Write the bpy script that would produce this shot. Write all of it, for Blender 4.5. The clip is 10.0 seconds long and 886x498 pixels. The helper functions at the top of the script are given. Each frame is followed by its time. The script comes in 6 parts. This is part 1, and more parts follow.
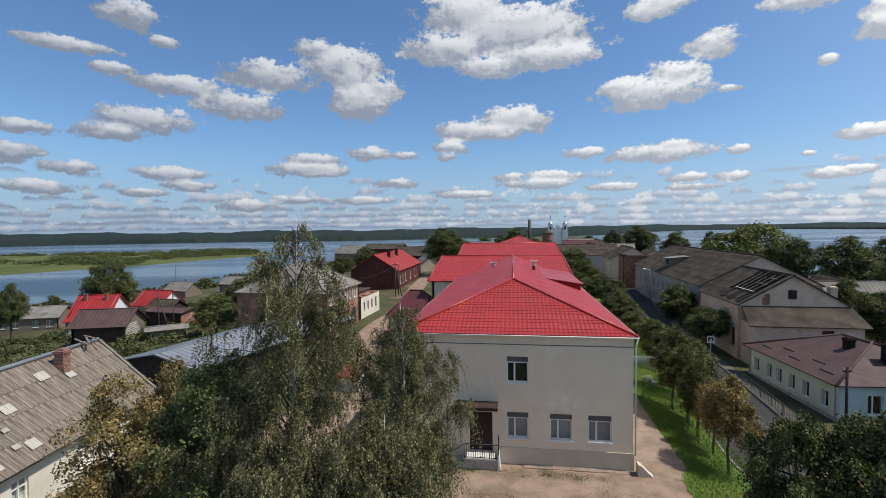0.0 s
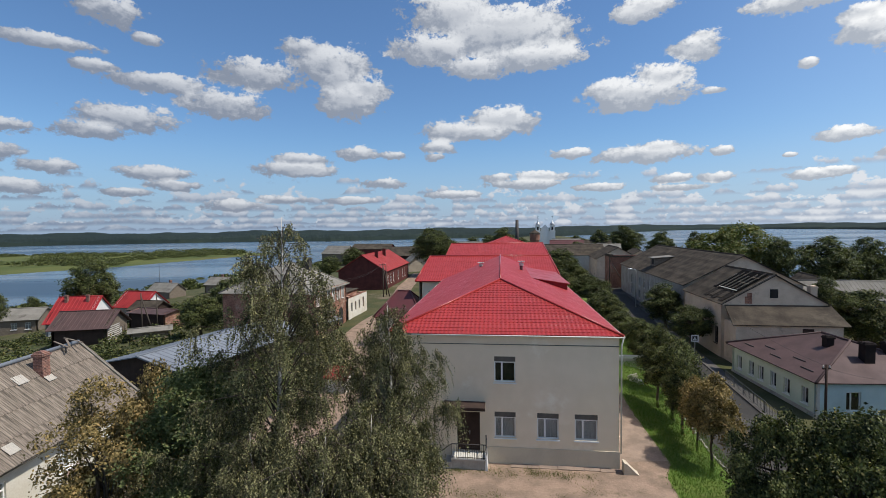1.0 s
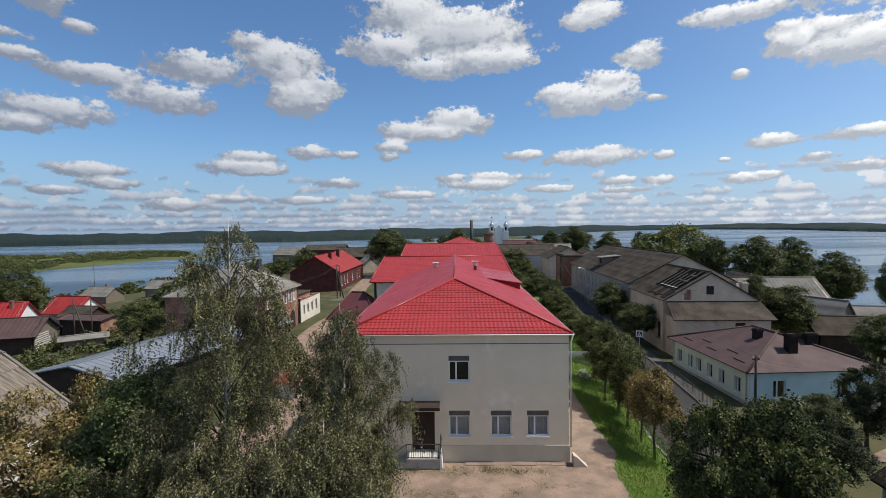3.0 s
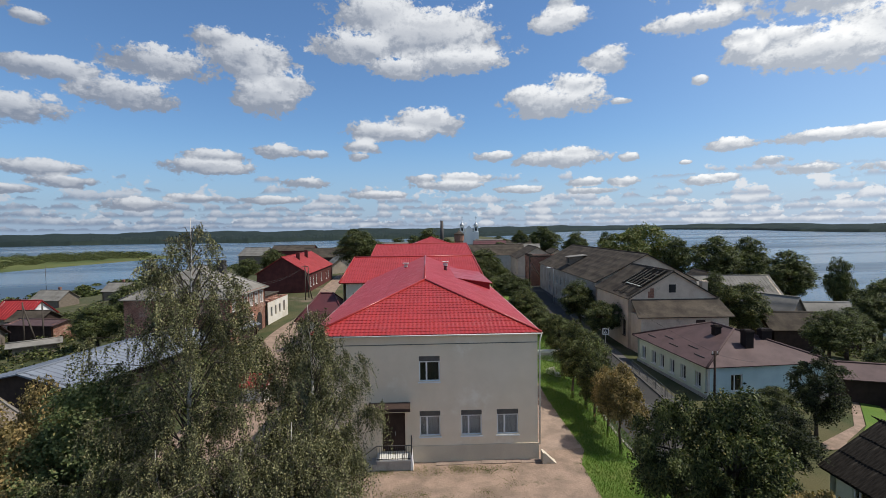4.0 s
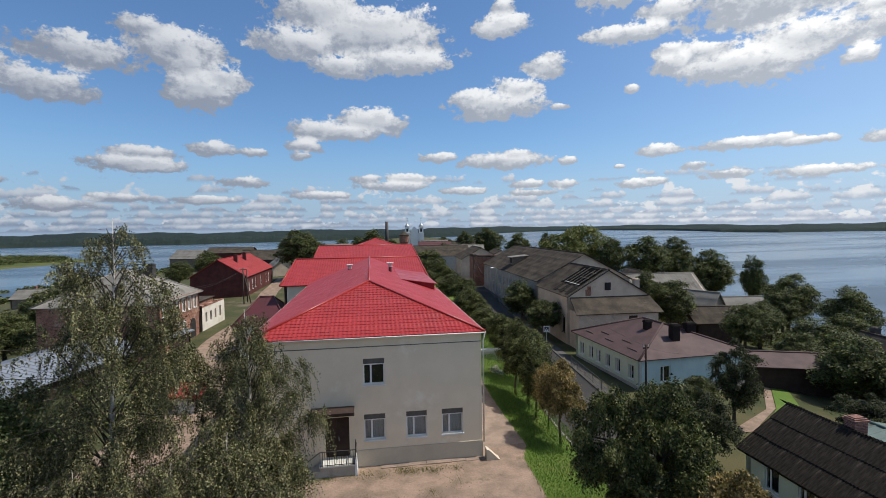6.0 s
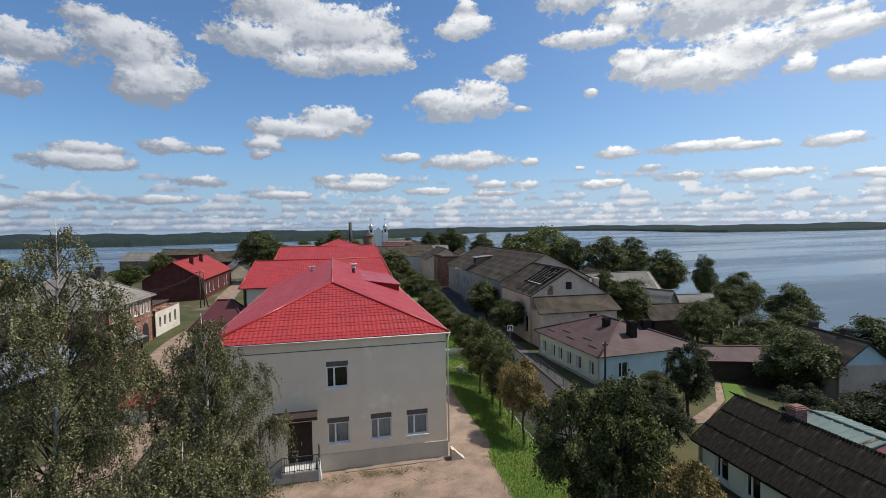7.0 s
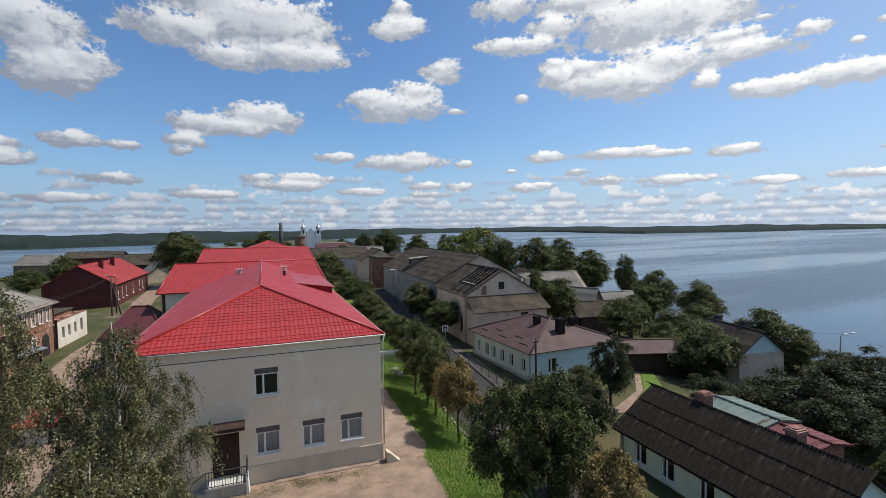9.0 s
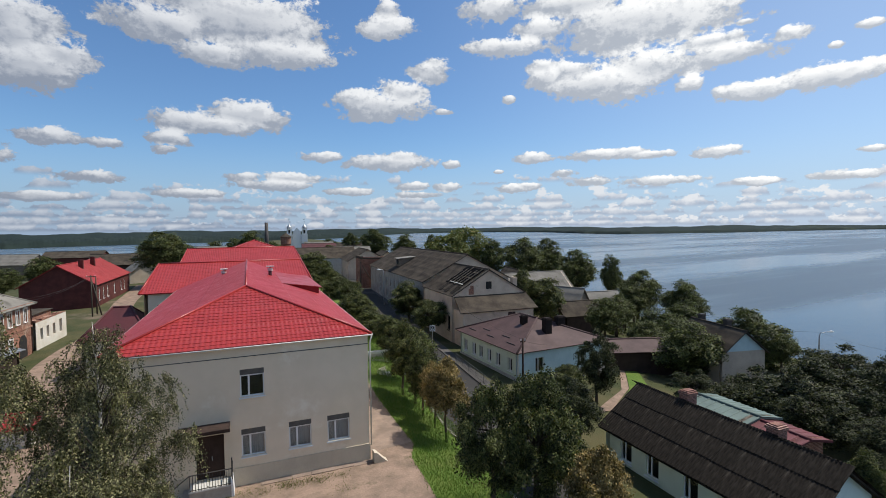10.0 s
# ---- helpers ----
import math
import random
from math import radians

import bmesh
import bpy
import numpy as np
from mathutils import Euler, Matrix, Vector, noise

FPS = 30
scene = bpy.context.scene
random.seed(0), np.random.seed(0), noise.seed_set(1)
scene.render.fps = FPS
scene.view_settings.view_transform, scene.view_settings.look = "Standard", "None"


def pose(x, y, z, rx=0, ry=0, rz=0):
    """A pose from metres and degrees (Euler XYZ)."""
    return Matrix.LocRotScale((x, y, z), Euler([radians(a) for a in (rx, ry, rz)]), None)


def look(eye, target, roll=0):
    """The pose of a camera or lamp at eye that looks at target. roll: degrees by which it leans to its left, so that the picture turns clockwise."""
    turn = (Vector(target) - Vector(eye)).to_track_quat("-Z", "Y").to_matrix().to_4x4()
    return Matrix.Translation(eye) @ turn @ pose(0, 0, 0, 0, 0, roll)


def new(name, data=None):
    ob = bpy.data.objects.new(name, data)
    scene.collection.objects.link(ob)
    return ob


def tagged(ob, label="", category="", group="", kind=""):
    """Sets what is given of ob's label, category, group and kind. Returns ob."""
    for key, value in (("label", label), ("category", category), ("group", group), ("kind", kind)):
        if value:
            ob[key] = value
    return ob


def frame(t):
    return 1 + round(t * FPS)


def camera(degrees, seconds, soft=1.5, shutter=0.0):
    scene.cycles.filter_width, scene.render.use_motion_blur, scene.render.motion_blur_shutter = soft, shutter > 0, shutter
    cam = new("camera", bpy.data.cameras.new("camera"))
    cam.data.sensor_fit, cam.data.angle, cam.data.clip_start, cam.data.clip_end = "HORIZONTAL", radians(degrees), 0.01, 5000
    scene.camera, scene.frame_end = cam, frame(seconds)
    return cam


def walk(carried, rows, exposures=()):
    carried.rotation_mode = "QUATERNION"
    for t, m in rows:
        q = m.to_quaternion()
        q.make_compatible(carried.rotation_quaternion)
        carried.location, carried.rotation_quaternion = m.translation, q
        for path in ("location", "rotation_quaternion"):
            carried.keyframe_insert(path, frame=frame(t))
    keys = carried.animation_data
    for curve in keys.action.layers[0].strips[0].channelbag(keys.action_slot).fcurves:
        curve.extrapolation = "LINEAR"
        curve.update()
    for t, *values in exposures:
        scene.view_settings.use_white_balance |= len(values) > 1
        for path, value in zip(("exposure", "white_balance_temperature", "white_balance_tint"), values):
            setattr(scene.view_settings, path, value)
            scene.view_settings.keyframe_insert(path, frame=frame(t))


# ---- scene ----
cam = camera(86.99, 10.0, soft=0.55)
EYE = 14.0
ROWS = [
    (0.0, 0.000, -0.000, 0.000, 0.000, -2.500, 0.700),
    (0.5, 0.013, -0.007, 0.011, -0.665, -2.519, 0.658),
    (1.0, 0.039, 0.006, 0.017, -1.469, -2.509, 0.698),
    (1.5, 0.056, -0.033, 0.013, -2.442, -2.487, 0.742),
    (2.0, 0.079, -0.064, -0.004, -3.687, -2.465, 0.722),
    (2.5, 0.093, -0.064, 0.013, -5.226, -2.492, 0.720),
    (4.0, 0.132, -0.067, 0.026, -10.580, -2.534, 0.711),
    (4.5, 0.153, -0.092, 0.029, -12.261, -2.534, 0.758),
    (5.0, 0.179, -0.110, 0.017, -13.832, -2.492, 0.730),
    (6.5, 0.213, -0.098, 0.023, -19.327, -2.491, 0.835),
    (7.0, 0.218, -0.127, 0.034, -21.642, -2.478, 0.848),
    (7.5, 0.212, -0.173, 0.057, -24.068, -2.508, 0.778),
    (8.0, 0.235, -0.177, 0.037, -26.343, -2.455, 0.787),
    (8.5, 0.250, -0.180, 0.035, -28.178, -2.460, 0.771),
    (9.0, 0.252, -0.173, 0.039, -29.552, -2.451, 0.757),
    (9.5, 0.264, -0.165, 0.041, -30.536, -2.487, 0.708),
    (10.0, 0.233, -0.147, 0.016, -31.120, -2.461, 0.622),
]
walk(cam, [(t, Matrix.Translation((x, y, EYE + z)) @ pose(0, 0, 0, 0, 0, yaw) @ pose(0, 0, 0, 90 + pitch) @ pose(0, 0, 0, 0, 0, -roll))
           for t, x, y, z, yaw, pitch, roll in ROWS], exposures=[(0.0, 0.0), (10.0, 0.0)])

# ---- sky, sun ----
SUN_AZ, SUN_EL = 100.0, 58.0          # degrees clockwise from +y, degrees up


def sun_way():
    a, e = radians(SUN_AZ), radians(SUN_EL)
    return Vector((math.sin(a) * math.cos(e), math.cos(a) * math.cos(e), math.sin(e)))


def make_sun():
    data = bpy.data.lights.new("sun", "SUN")
    data.energy, data.angle, data.color = 4.6, radians(0.55), (1.0, 0.94, 0.85)
    ob = new("sun", data)
    ob.matrix_world = look(sun_way() * 200, (0, 0, 0))
    return ob


make_sun()


class Nodes:
    """Short hand for node trees."""

    def __init__(self, tree):
        self.tree, self.nodes, self.links = tree, tree.nodes, tree.links

    def put(self, socket, value):
        if isinstance(value, bpy.types.NodeSocket):
            self.links.new(value, socket)
        elif value is not None:
            socket.default_value = value

    def math(self, op, a, b=None, c=None, clamp=False):
        n = self.nodes.new("ShaderNodeMath")
        n.operation, n.use_clamp = op, clamp
        for s, v in zip(n.inputs, (a, b, c)):
            self.put(s, v)
        return n.outputs[0]

    def vec(self, op, a, b=None, scale=None):
        n = self.nodes.new("ShaderNodeVectorMath")
        n.operation = op
        self.put(n.inputs[0], a)
        self.put(n.inputs[1], b)
        if scale is not None:
            self.put(n.inputs["Scale"], scale)
        return n.outputs["Value"] if op == "LENGTH" else n.outputs[0]

    def xyz(self, x, y, z):
        n = self.nodes.new("ShaderNodeCombineXYZ")
        for s, v in zip(n.inputs, (x, y, z)):
            self.put(s, v)
        return n.outputs[0]

    def noise(self, vector, scale, detail=4.0, rough=0.55, distortion=0.0):
        n = self.nodes.new("ShaderNodeTexNoise")
        self.put(n.inputs["Vector"], vector)
        for k, v in (("Scale", scale), ("Detail", detail), ("Roughness", rough), ("Distortion", distortion)):
            n.inputs[k].default_value = v
        return n.outputs[0]

    def ramp(self, value, lo, hi, a=0.0, b=1.0, smooth=True):
        n = self.nodes.new("ShaderNodeMapRange")
        n.interpolation_type = "SMOOTHSTEP" if smooth else "LINEAR"
        for s, v in zip(n.inputs, (value, lo, hi, a, b)):
            self.put(s, v)
        return n.outputs[0]

    def mix(self, fac, a, b, blend="MIX"):
        n = self.nodes.new("ShaderNodeMix")
        n.data_type, n.blend_type = "RGBA", blend
        self.put(n.inputs[0], fac)
        for s, v in ((n.inputs[6], a), (n.inputs[7], b)):
            self.put(s, (*v, 1) if isinstance(v, tuple) and len(v) == 3 else v)
        return n.outputs[2]


def make_world():
    world = bpy.data.worlds.new("sky")
    world.use_nodes = True
    scene.world = world
    world.node_tree.nodes.clear()
    g = Nodes(world.node_tree)
    sky = g.nodes.new("ShaderNodeTexSky")
    sky.sky_type, sky.sun_disc = "NISHITA", False
    sky.sun_elevation, sky.sun_rotation = radians(SUN_EL), radians(SUN_AZ)
    sky.altitude, sky.air_density, sky.dust_density, sky.ozone_density = 150, 1.0, 0.6, 1.6
    way = g.nodes.new("ShaderNodeTexCoord").outputs["Generated"]
    sep = g.nodes.new("ShaderNodeSeparateXYZ")
    g.links.new(way, sep.inputs[0])
    az = g.math("MULTIPLY", g.math("ARCTAN2", sep.outputs[0], sep.outputs[1]), 180 / math.pi)
    el = g.math("MULTIPLY", g.math("ARCSINE", sep.outputs[2]), 180 / math.pi)
    # billows: a coarse and a fine noise push the outlines about
    coarse = g.noise(g.xyz(az, g.math("MULTIPLY", el, 1.5), 0.0), 0.16, 3.0, 0.5)
    fine = g.noise(g.xyz(az, g.math("MULTIPLY", el, 1.5), 7.0), 0.55, 6.0, 0.58)
    plane = g.xyz(az, el, 0.0)
    near, up = None, None

    def cloud(a, e, w, h):
        nonlocal near, up
        d = g.vec("MULTIPLY", g.vec("SUBTRACT", plane, (a, e, 0.0)), (1 / w, 1 / h, 0.0))
        one = g.vec("LENGTH", d)
        two = g.vec("LENGTH", g.vec("SUBTRACT", d, (0.12, 0.55, 0.0)))
        near = one if near is None else g.math("SMOOTH_MIN", near, one, 0.15)
        up = two if up is None else g.math("MINIMUM", up, two)

    cloud(8.5, 21.9, 10.1, 3.28)
    cloud(2.8, 23.9, 6.5, 2.62)
    cloud(0.7, 20.5, 5.5, 1.85)
    cloud(5.4, 18.6, 4.5, 1.26)
    cloud(14.0, 19.2, 3.9, 1.22)
    cloud(-11.4, 18.5, 5.7, 2.49)
    cloud(-9.6, 14.9, 4.1, 1.96)
    cloud(-14.6, 20.1, 2.9, 1.20)
    cloud(-20.3, 17.0, 5.2, 1.82)
    cloud(-22.8, 13.6, 4.5, 1.55)
    cloud(-32.4, 11.2, 4.5, 1.74)
    cloud(-34.9, 9.9, 3.5, 0.86)
    cloud(-29.8, 15.1, 5.2, 1.03)
    cloud(-34.6, 15.9, 2.8, 0.65)
    cloud(-38.1, 17.3, 3.9, 0.66)
    cloud(-33.3, 20.9, 2.7, 1.54)
    cloud(-30.2, 19.0, 1.3, 0.66)
    cloud(-41.6, 9.6, 2.5, 0.78)
    cloud(-42.4, 7.5, 2.3, 1.04)
    cloud(23.8, 14.4, 6.1, 1.71)
    cloud(26.3, 15.8, 3.1, 1.64)
    cloud(20.9, 15.0, 2.7, 1.23)
    cloud(8.8, 12.6, 5.1, 1.68)
    cloud(2.6, 11.5, 3.8, 1.37)
    cloud(5.4, 11.4, 5.2, 1.02)
    cloud(29.6, 18.3, 2.9, 1.43)
    cloud(30.2, 19.2, 1.6, 0.81)
    cloud(23.7, 22.4, 2.9, 0.99)
    cloud(24.7, 8.0, 5.8, 1.02)
    cloud(26.1, 8.6, 3.4, 0.94)
    cloud(31.5, 13.9, 1.3, 0.43)
    cloud(39.2, 15.1, 0.8, 0.51)
    cloud(-9.0, 9.0, 2.7, 0.83)
    cloud(-4.3, 8.8, 2.1, 0.56)
    cloud(-15.9, 7.0, 4.9, 0.82)
    cloud(-14.9, 8.1, 3.6, 0.82)
    cloud(0.9, 9.7, 2.6, 0.90)
    cloud(0.6, 8.7, 1.4, 0.56)
    cloud(16.9, 8.5, 2.6, 0.67)
    cloud(41.9, 8.3, 2.5, 0.78)
    cloud(-29.6, 6.0, 4.0, 0.80)
    cloud(-28.1, 4.9, 3.0, 0.64)
    cloud(-38.5, 6.3, 2.4, 0.72)
    cloud(-41.0, 4.3, 3.6, 0.71)
    cloud(-32.7, 4.1, 2.5, 0.48)
    cloud(-5.7, 5.5, 3.1, 0.71)
    cloud(32.4, 7.8, 1.2, 0.54)
    cloud(-22.5, 2.8, 3.6, 0.73)
    cloud(8.1, 6.0, 2.4, 0.70)
    cloud(13.7, 6.0, 4.0, 0.62)
    cloud(11.4, 5.2, 5.1, 0.70)
    cloud(27.5, 5.2, 2.5, 0.64)
    cloud(31.4, 5.1, 2.1, 0.67)
    cloud(39.6, 4.8, 2.3, 0.55)
    cloud(28.3, 4.2, 3.3, 0.44)
    cloud(37.9, 6.8, 0.7, 0.28)
    cloud(-17.0, 3.5, 3.5, 0.55)
    cloud(-9.8, 3.5, 3.4, 0.49)
    cloud(2.6, 4.1, 3.9, 0.50)
    cloud(19.7, 4.6, 2.8, 0.54)
    cloud(53.7, 21.6, 11.2, 3.35)
    cloud(46.4, 24.2, 9.0, 1.57)
    cloud(49.5, 15.9, 7.2, 1.86)
    cloud(54.9, 17.1, 5.8, 2.07)
    cloud(43.2, 18.3, 2.0, 0.93)
    cloud(70.5, 13.6, 4.8, 1.19)
    cloud(64.4, 13.4, 4.2, 1.01)
    cloud(62.4, 17.2, 5.6, 1.21)
    cloud(67.1, 18.0, 2.1, 0.77)
    cloud(58.8, 14.8, 1.4, 0.88)
    cloud(24.4, 22.8, 3.4, 1.19)
    cloud(24.7, 24.6, 1.7, 1.15)
    cloud(-10.9, 17.3, 2.5, 2.15)
    cloud(-7.5, 16.2, 2.8, 1.54)
    cloud(9.8, 23.0, 7.8, 1.94)
    cloud(10.9, 19.3, 6.1, 1.48)
    cloud(49.6, 8.3, 4.1, 0.67)
    cloud(52.6, 8.4, 3.0, 0.59)
    cloud(55.0, 8.0, 2.6, 0.45)
    cloud(61.5, 7.8, 2.6, 0.67)
    cloud(45.5, 6.4, 2.0, 0.55)
    cloud(56.1, 5.1, 3.8, 0.52)
    cloud(64.5, 4.5, 2.2, 0.42)
    cloud(71.9, 4.6, 3.0, 0.49)
    cloud(39.2, 15.1, 1.0, 0.53)
    cloud(63.8, 19.8, 1.0, 0.37)
    cloud(73.6, 6.8, 1.0, 0.32)
    cloud(73.2, 17.4, 1.0, 0.38)
    cloud(48.3, 5.3, 2.6, 0.61)
    cloud(41.2, 5.0, 2.4, 0.49)
    cloud(70.9, 16.2, 0.6, 0.30)
    cloud(38.0, 24.5, 4.0, 1.6)
    cloud(43.0, 22.2, 3.6, 1.4)
    cloud(46.6, 17.6, 3.4, 1.2)
    cloud(61.0, 18.6, 4.5, 0.9)
    cloud(39.0, 20.6, 5.0, 1.0)
    cloud(43.5, 17.0, 2.4, 1.5)
    frayed = g.noise(g.xyz(az, g.math("MULTIPLY", el, 1.25), 13.0), 1.7, 7.0, 0.62, 0.35)
    billow = g.math("ADD", g.math("MULTIPLY", g.math("SUBTRACT", coarse, 0.5), 1.2), g.math("MULTIPLY", g.math("SUBTRACT", fine, 0.5), 1.5))
    billow = g.math("ADD", billow, g.math("MULTIPLY", g.math("SUBTRACT", frayed, 0.5), 0.85))
    # the same broken cloud goes on unseen overhead and behind, added to brighten shaded faces
    over = g.noise(g.vec("MULTIPLY", way, (1.0, 1.0, 1.9)), 2.3, 5.0, 0.55)
    beyond = g.math("MAXIMUM", g.ramp(el, 27.0, 34.0), g.math("MAXIMUM", g.ramp(az, -46.0, -56.0), g.ramp(az, 78.0, 88.0)))
    more = g.math("MULTIPLY", g.ramp(over, 0.54, 0.64), g.math("MULTIPLY", beyond, g.ramp(el, 3.0, 9.0)))
    body = g.math("ADD", g.math("SUBTRACT", 1.0, near), billow)
    cover = g.math("MAXIMUM", g.ramp(body, -0.07, 0.22), more)
    light = g.math("ADD", g.math("SUBTRACT", 1.0, up), g.math("MULTIPLY", billow, 1.25))
    thick = g.ramp(body, 0.40, 1.10, 1.0, 0.50)
    lit = g.math("MAXIMUM", g.math("MULTIPLY", g.ramp(light, -0.12, 0.92), thick), g.math("MULTIPLY", more, g.ramp(over, 0.75, 0.55, 0.35, 0.9)))
    sun_side = g.ramp(az, -40.0, 85.0, 0.0, 1.0)
    white = g.mix(sun_side, (0.66, 0.69, 0.74), (1.14, 1.14, 1.12))
    grey = g.mix(sun_side, (0.24, 0.28, 0.36), (0.50, 0.54, 0.60))
    clear = g.mix(1.0, sky.outputs[0], (SKY * 0.74, SKY * 0.97, SKY * 1.18), "MULTIPLY")
    # brighter and paler towards the sun
    clear = g.mix(g.ramp(az, 20.0, 85.0, 0.0, 0.34), clear, (0.60, 0.69, 0.81))
    # pale haze near the horizon
    clear = g.mix(g.ramp(el, 11.0, -1.0, 0.0, 0.74), clear, g.mix(sun_side, (0.27, 0.37, 0.58), (0.47, 0.58, 0.79)))
    # low rows of small fair-weather clouds with flat feet, drawn together towards the horizon
    seen = clear
    low_white = g.mix(sun_side, (0.50, 0.55, 0.63), (0.84, 0.86, 0.89))
    low_grey = g.mix(sun_side, (0.21, 0.27, 0.38), (0.42, 0.49, 0.61))
    for k, (foot, tall, grain, full) in enumerate(((0.2, 0.85, 0.46, 0.37), (0.8, 0.95, 0.42, 0.38), (1.5, 1.05, 0.38, 0.40), (2.3, 1.2, 0.33, 0.42), (3.2, 1.35, 0.29, 0.45), (4.3, 1.5, 0.25, 0.48), (5.6, 1.6, 0.22, 0.52))):
        puffs = g.noise(g.xyz(g.math("MULTIPLY", az, grain), g.math("MULTIPLY", el, grain * 1.3), 20.0 + 9.0 * k), 1.0, 5.0, 0.58)
        sway = g.noise(g.xyz(g.math("MULTIPLY", az, 0.10), 0.0, 70.0 + 5.0 * k), 1.0, 2.0)
        up_in = g.math("DIVIDE", g.math("SUBTRACT", el, g.math("ADD", g.math("MULTIPLY", g.math("SUBTRACT", sway, 0.5), 1.1), foot)), tall)
        body_k = g.math("SUBTRACT", puffs, g.math("ADD", g.math("MULTIPLY", up_in, 0.15), full))
        here = g.math("MULTIPLY", g.ramp(body_k, 0.0, 0.06), g.ramp(up_in, -0.22, 0.16))
        bright = g.ramp(g.math("ADD", up_in, g.math("MULTIPLY", g.math("SUBTRACT", puffs, 0.5), 2.2)), 0.05, 0.85)
        seen = g.mix(g.math("MULTIPLY", here, 0.94), seen, g.mix(bright, low_grey, low_white))
    seen = g.mix(g.math("MULTIPLY", cover, 0.97), seen, g.mix(lit, grey, white))
    back = g.nodes.new("ShaderNodeBackground")
    g.put(back.inputs[0], seen)
    back.inputs[1].default_value = 1.0
    out = g.nodes.new("ShaderNodeOutputWorld")
    g.links.new(back.outputs[0], out.inputs[0])


SKY = 0.110
make_world()

# ---- materials ----


def mat(name, a, b=None, scale=3.0, rough=0.8, bump=0.3, fine=40.0, metal=0.0, rand=0.0, island=0.0, stretch=(1, 1, 1), spec=0.5, stain_or_light=None, thin=0.0, depth=0.01):
    """A surface of two tones mixed by noise, with fine grain, stains or painted light, and relief; sizes in metres."""
    m = bpy.data.materials.new(name)
    m.use_nodes = True
    g = Nodes(m.node_tree)
    bsdf = g.nodes["Principled BSDF"]
    where = g.vec("MULTIPLY", g.nodes.new("ShaderNodeTexCoord").outputs["Object"], tuple(float(s) for s in stretch))
    b = b or tuple(c * 0.75 for c in a)
    big = g.noise(where, scale, 5.0, 0.6)
    tiny = g.noise(where, fine, 3.0, 0.65)
    colour = g.mix(g.ramp(big, 0.32, 0.68), a, b)
    colour = g.mix(0.35, colour, g.mix(tiny, (0.25, 0.25, 0.25), (1.0, 1.0, 1.0)), "OVERLAY")
    if stain_or_light:
        spots = g.noise(g.vec("ADD", where, (7.3, 2.1, 5.5)), scale * 0.45, 6.0, 0.7)
        colour = g.mix(g.ramp(spots, 0.56, 0.72), colour, stain_or_light)
    if rand or island:
        source = g.nodes.new("ShaderNodeObjectInfo").outputs["Random"] if rand else g.nodes.new("ShaderNodeNewGeometry").outputs["Random Per Island"]
        amount = rand or island
        shade = g.ramp(source, 0.0, 1.0, 1.0 - amount, 1.0 + amount, False)
        colour = g.mix(1.0, colour, g.xyz(shade, shade, shade), "MULTIPLY")
    g.put(bsdf.inputs["Base Color"], colour)
    g.put(bsdf.inputs["Roughness"], g.ramp(big, 0.2, 0.8, max(0.03, rough - 0.08), min(1.0, rough + 0.08)))
    bsdf.inputs["Metallic"].default_value = metal
    bsdf.inputs["Specular IOR Level"].default_value = spec
    if bump:
        n = g.nodes.new("ShaderNodeBump")
        n.inputs["Strength"].default_value, n.inputs["Distance"].default_value = bump, depth
        g.put(n.inputs["Height"], g.math("ADD", tiny, big))
        g.put(bsdf.inputs["Normal"], n.outputs[0])
    return m


def leaf_mat(name, a, b, c, share=0.12):
    """Leaves: a dark and a bright tone that paint in gap shade and sun, a third leaf by leaf, a little light passing
    through.
    """
    m = bpy.data.materials.new(name)
    m.use_nodes = True
    g = Nodes(m.node_tree)
    bsdf = g.nodes["Principled BSDF"]
    pick = g.nodes.new("ShaderNodeNewGeometry").outputs["Random Per Island"]
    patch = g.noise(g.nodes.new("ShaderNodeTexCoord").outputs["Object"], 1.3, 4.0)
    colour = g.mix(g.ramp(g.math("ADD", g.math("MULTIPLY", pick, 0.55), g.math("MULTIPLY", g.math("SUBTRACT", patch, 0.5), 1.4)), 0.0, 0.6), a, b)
    colour = g.mix(g.ramp(pick, 1.0 - share, 1.0 - share * 0.6), colour, c)
    g.put(bsdf.inputs["Base Color"], colour)
    bsdf.inputs["Roughness"].default_value = 0.5
    bsdf.inputs["Specular IOR Level"].default_value = 0.16
    through_leaf = g.nodes.new("ShaderNodeBsdfTranslucent")
    g.put(through_leaf.inputs[0], g.mix(1.0, colour, (1.25, 1.35, 0.55), "MULTIPLY"))
    both = g.nodes.new("ShaderNodeMixShader")
    both.inputs[0].default_value = 0.16
    g.links.new(bsdf.outputs[0], both.inputs[1])
    g.links.new(through_leaf.outputs[0], both.inputs[2])
    g.links.new(both.outputs[0], g.nodes["Material Output"].inputs[0])
    return m


def glass_mat():
    m = bpy.data.materials.new("window_glass")
    m.use_nodes = True
    g = Nodes(m.node_tree)
    bsdf = g.nodes["Principled BSDF"]
    bsdf.inputs["Base Color"].default_value = (0.80, 0.84, 0.84, 1)
    bsdf.inputs["Roughness"].default_value = 0.02
    bsdf.inputs["IOR"].default_value = 1.45
    bsdf.inputs["Transmission Weight"].default_value = 1.0
    return m


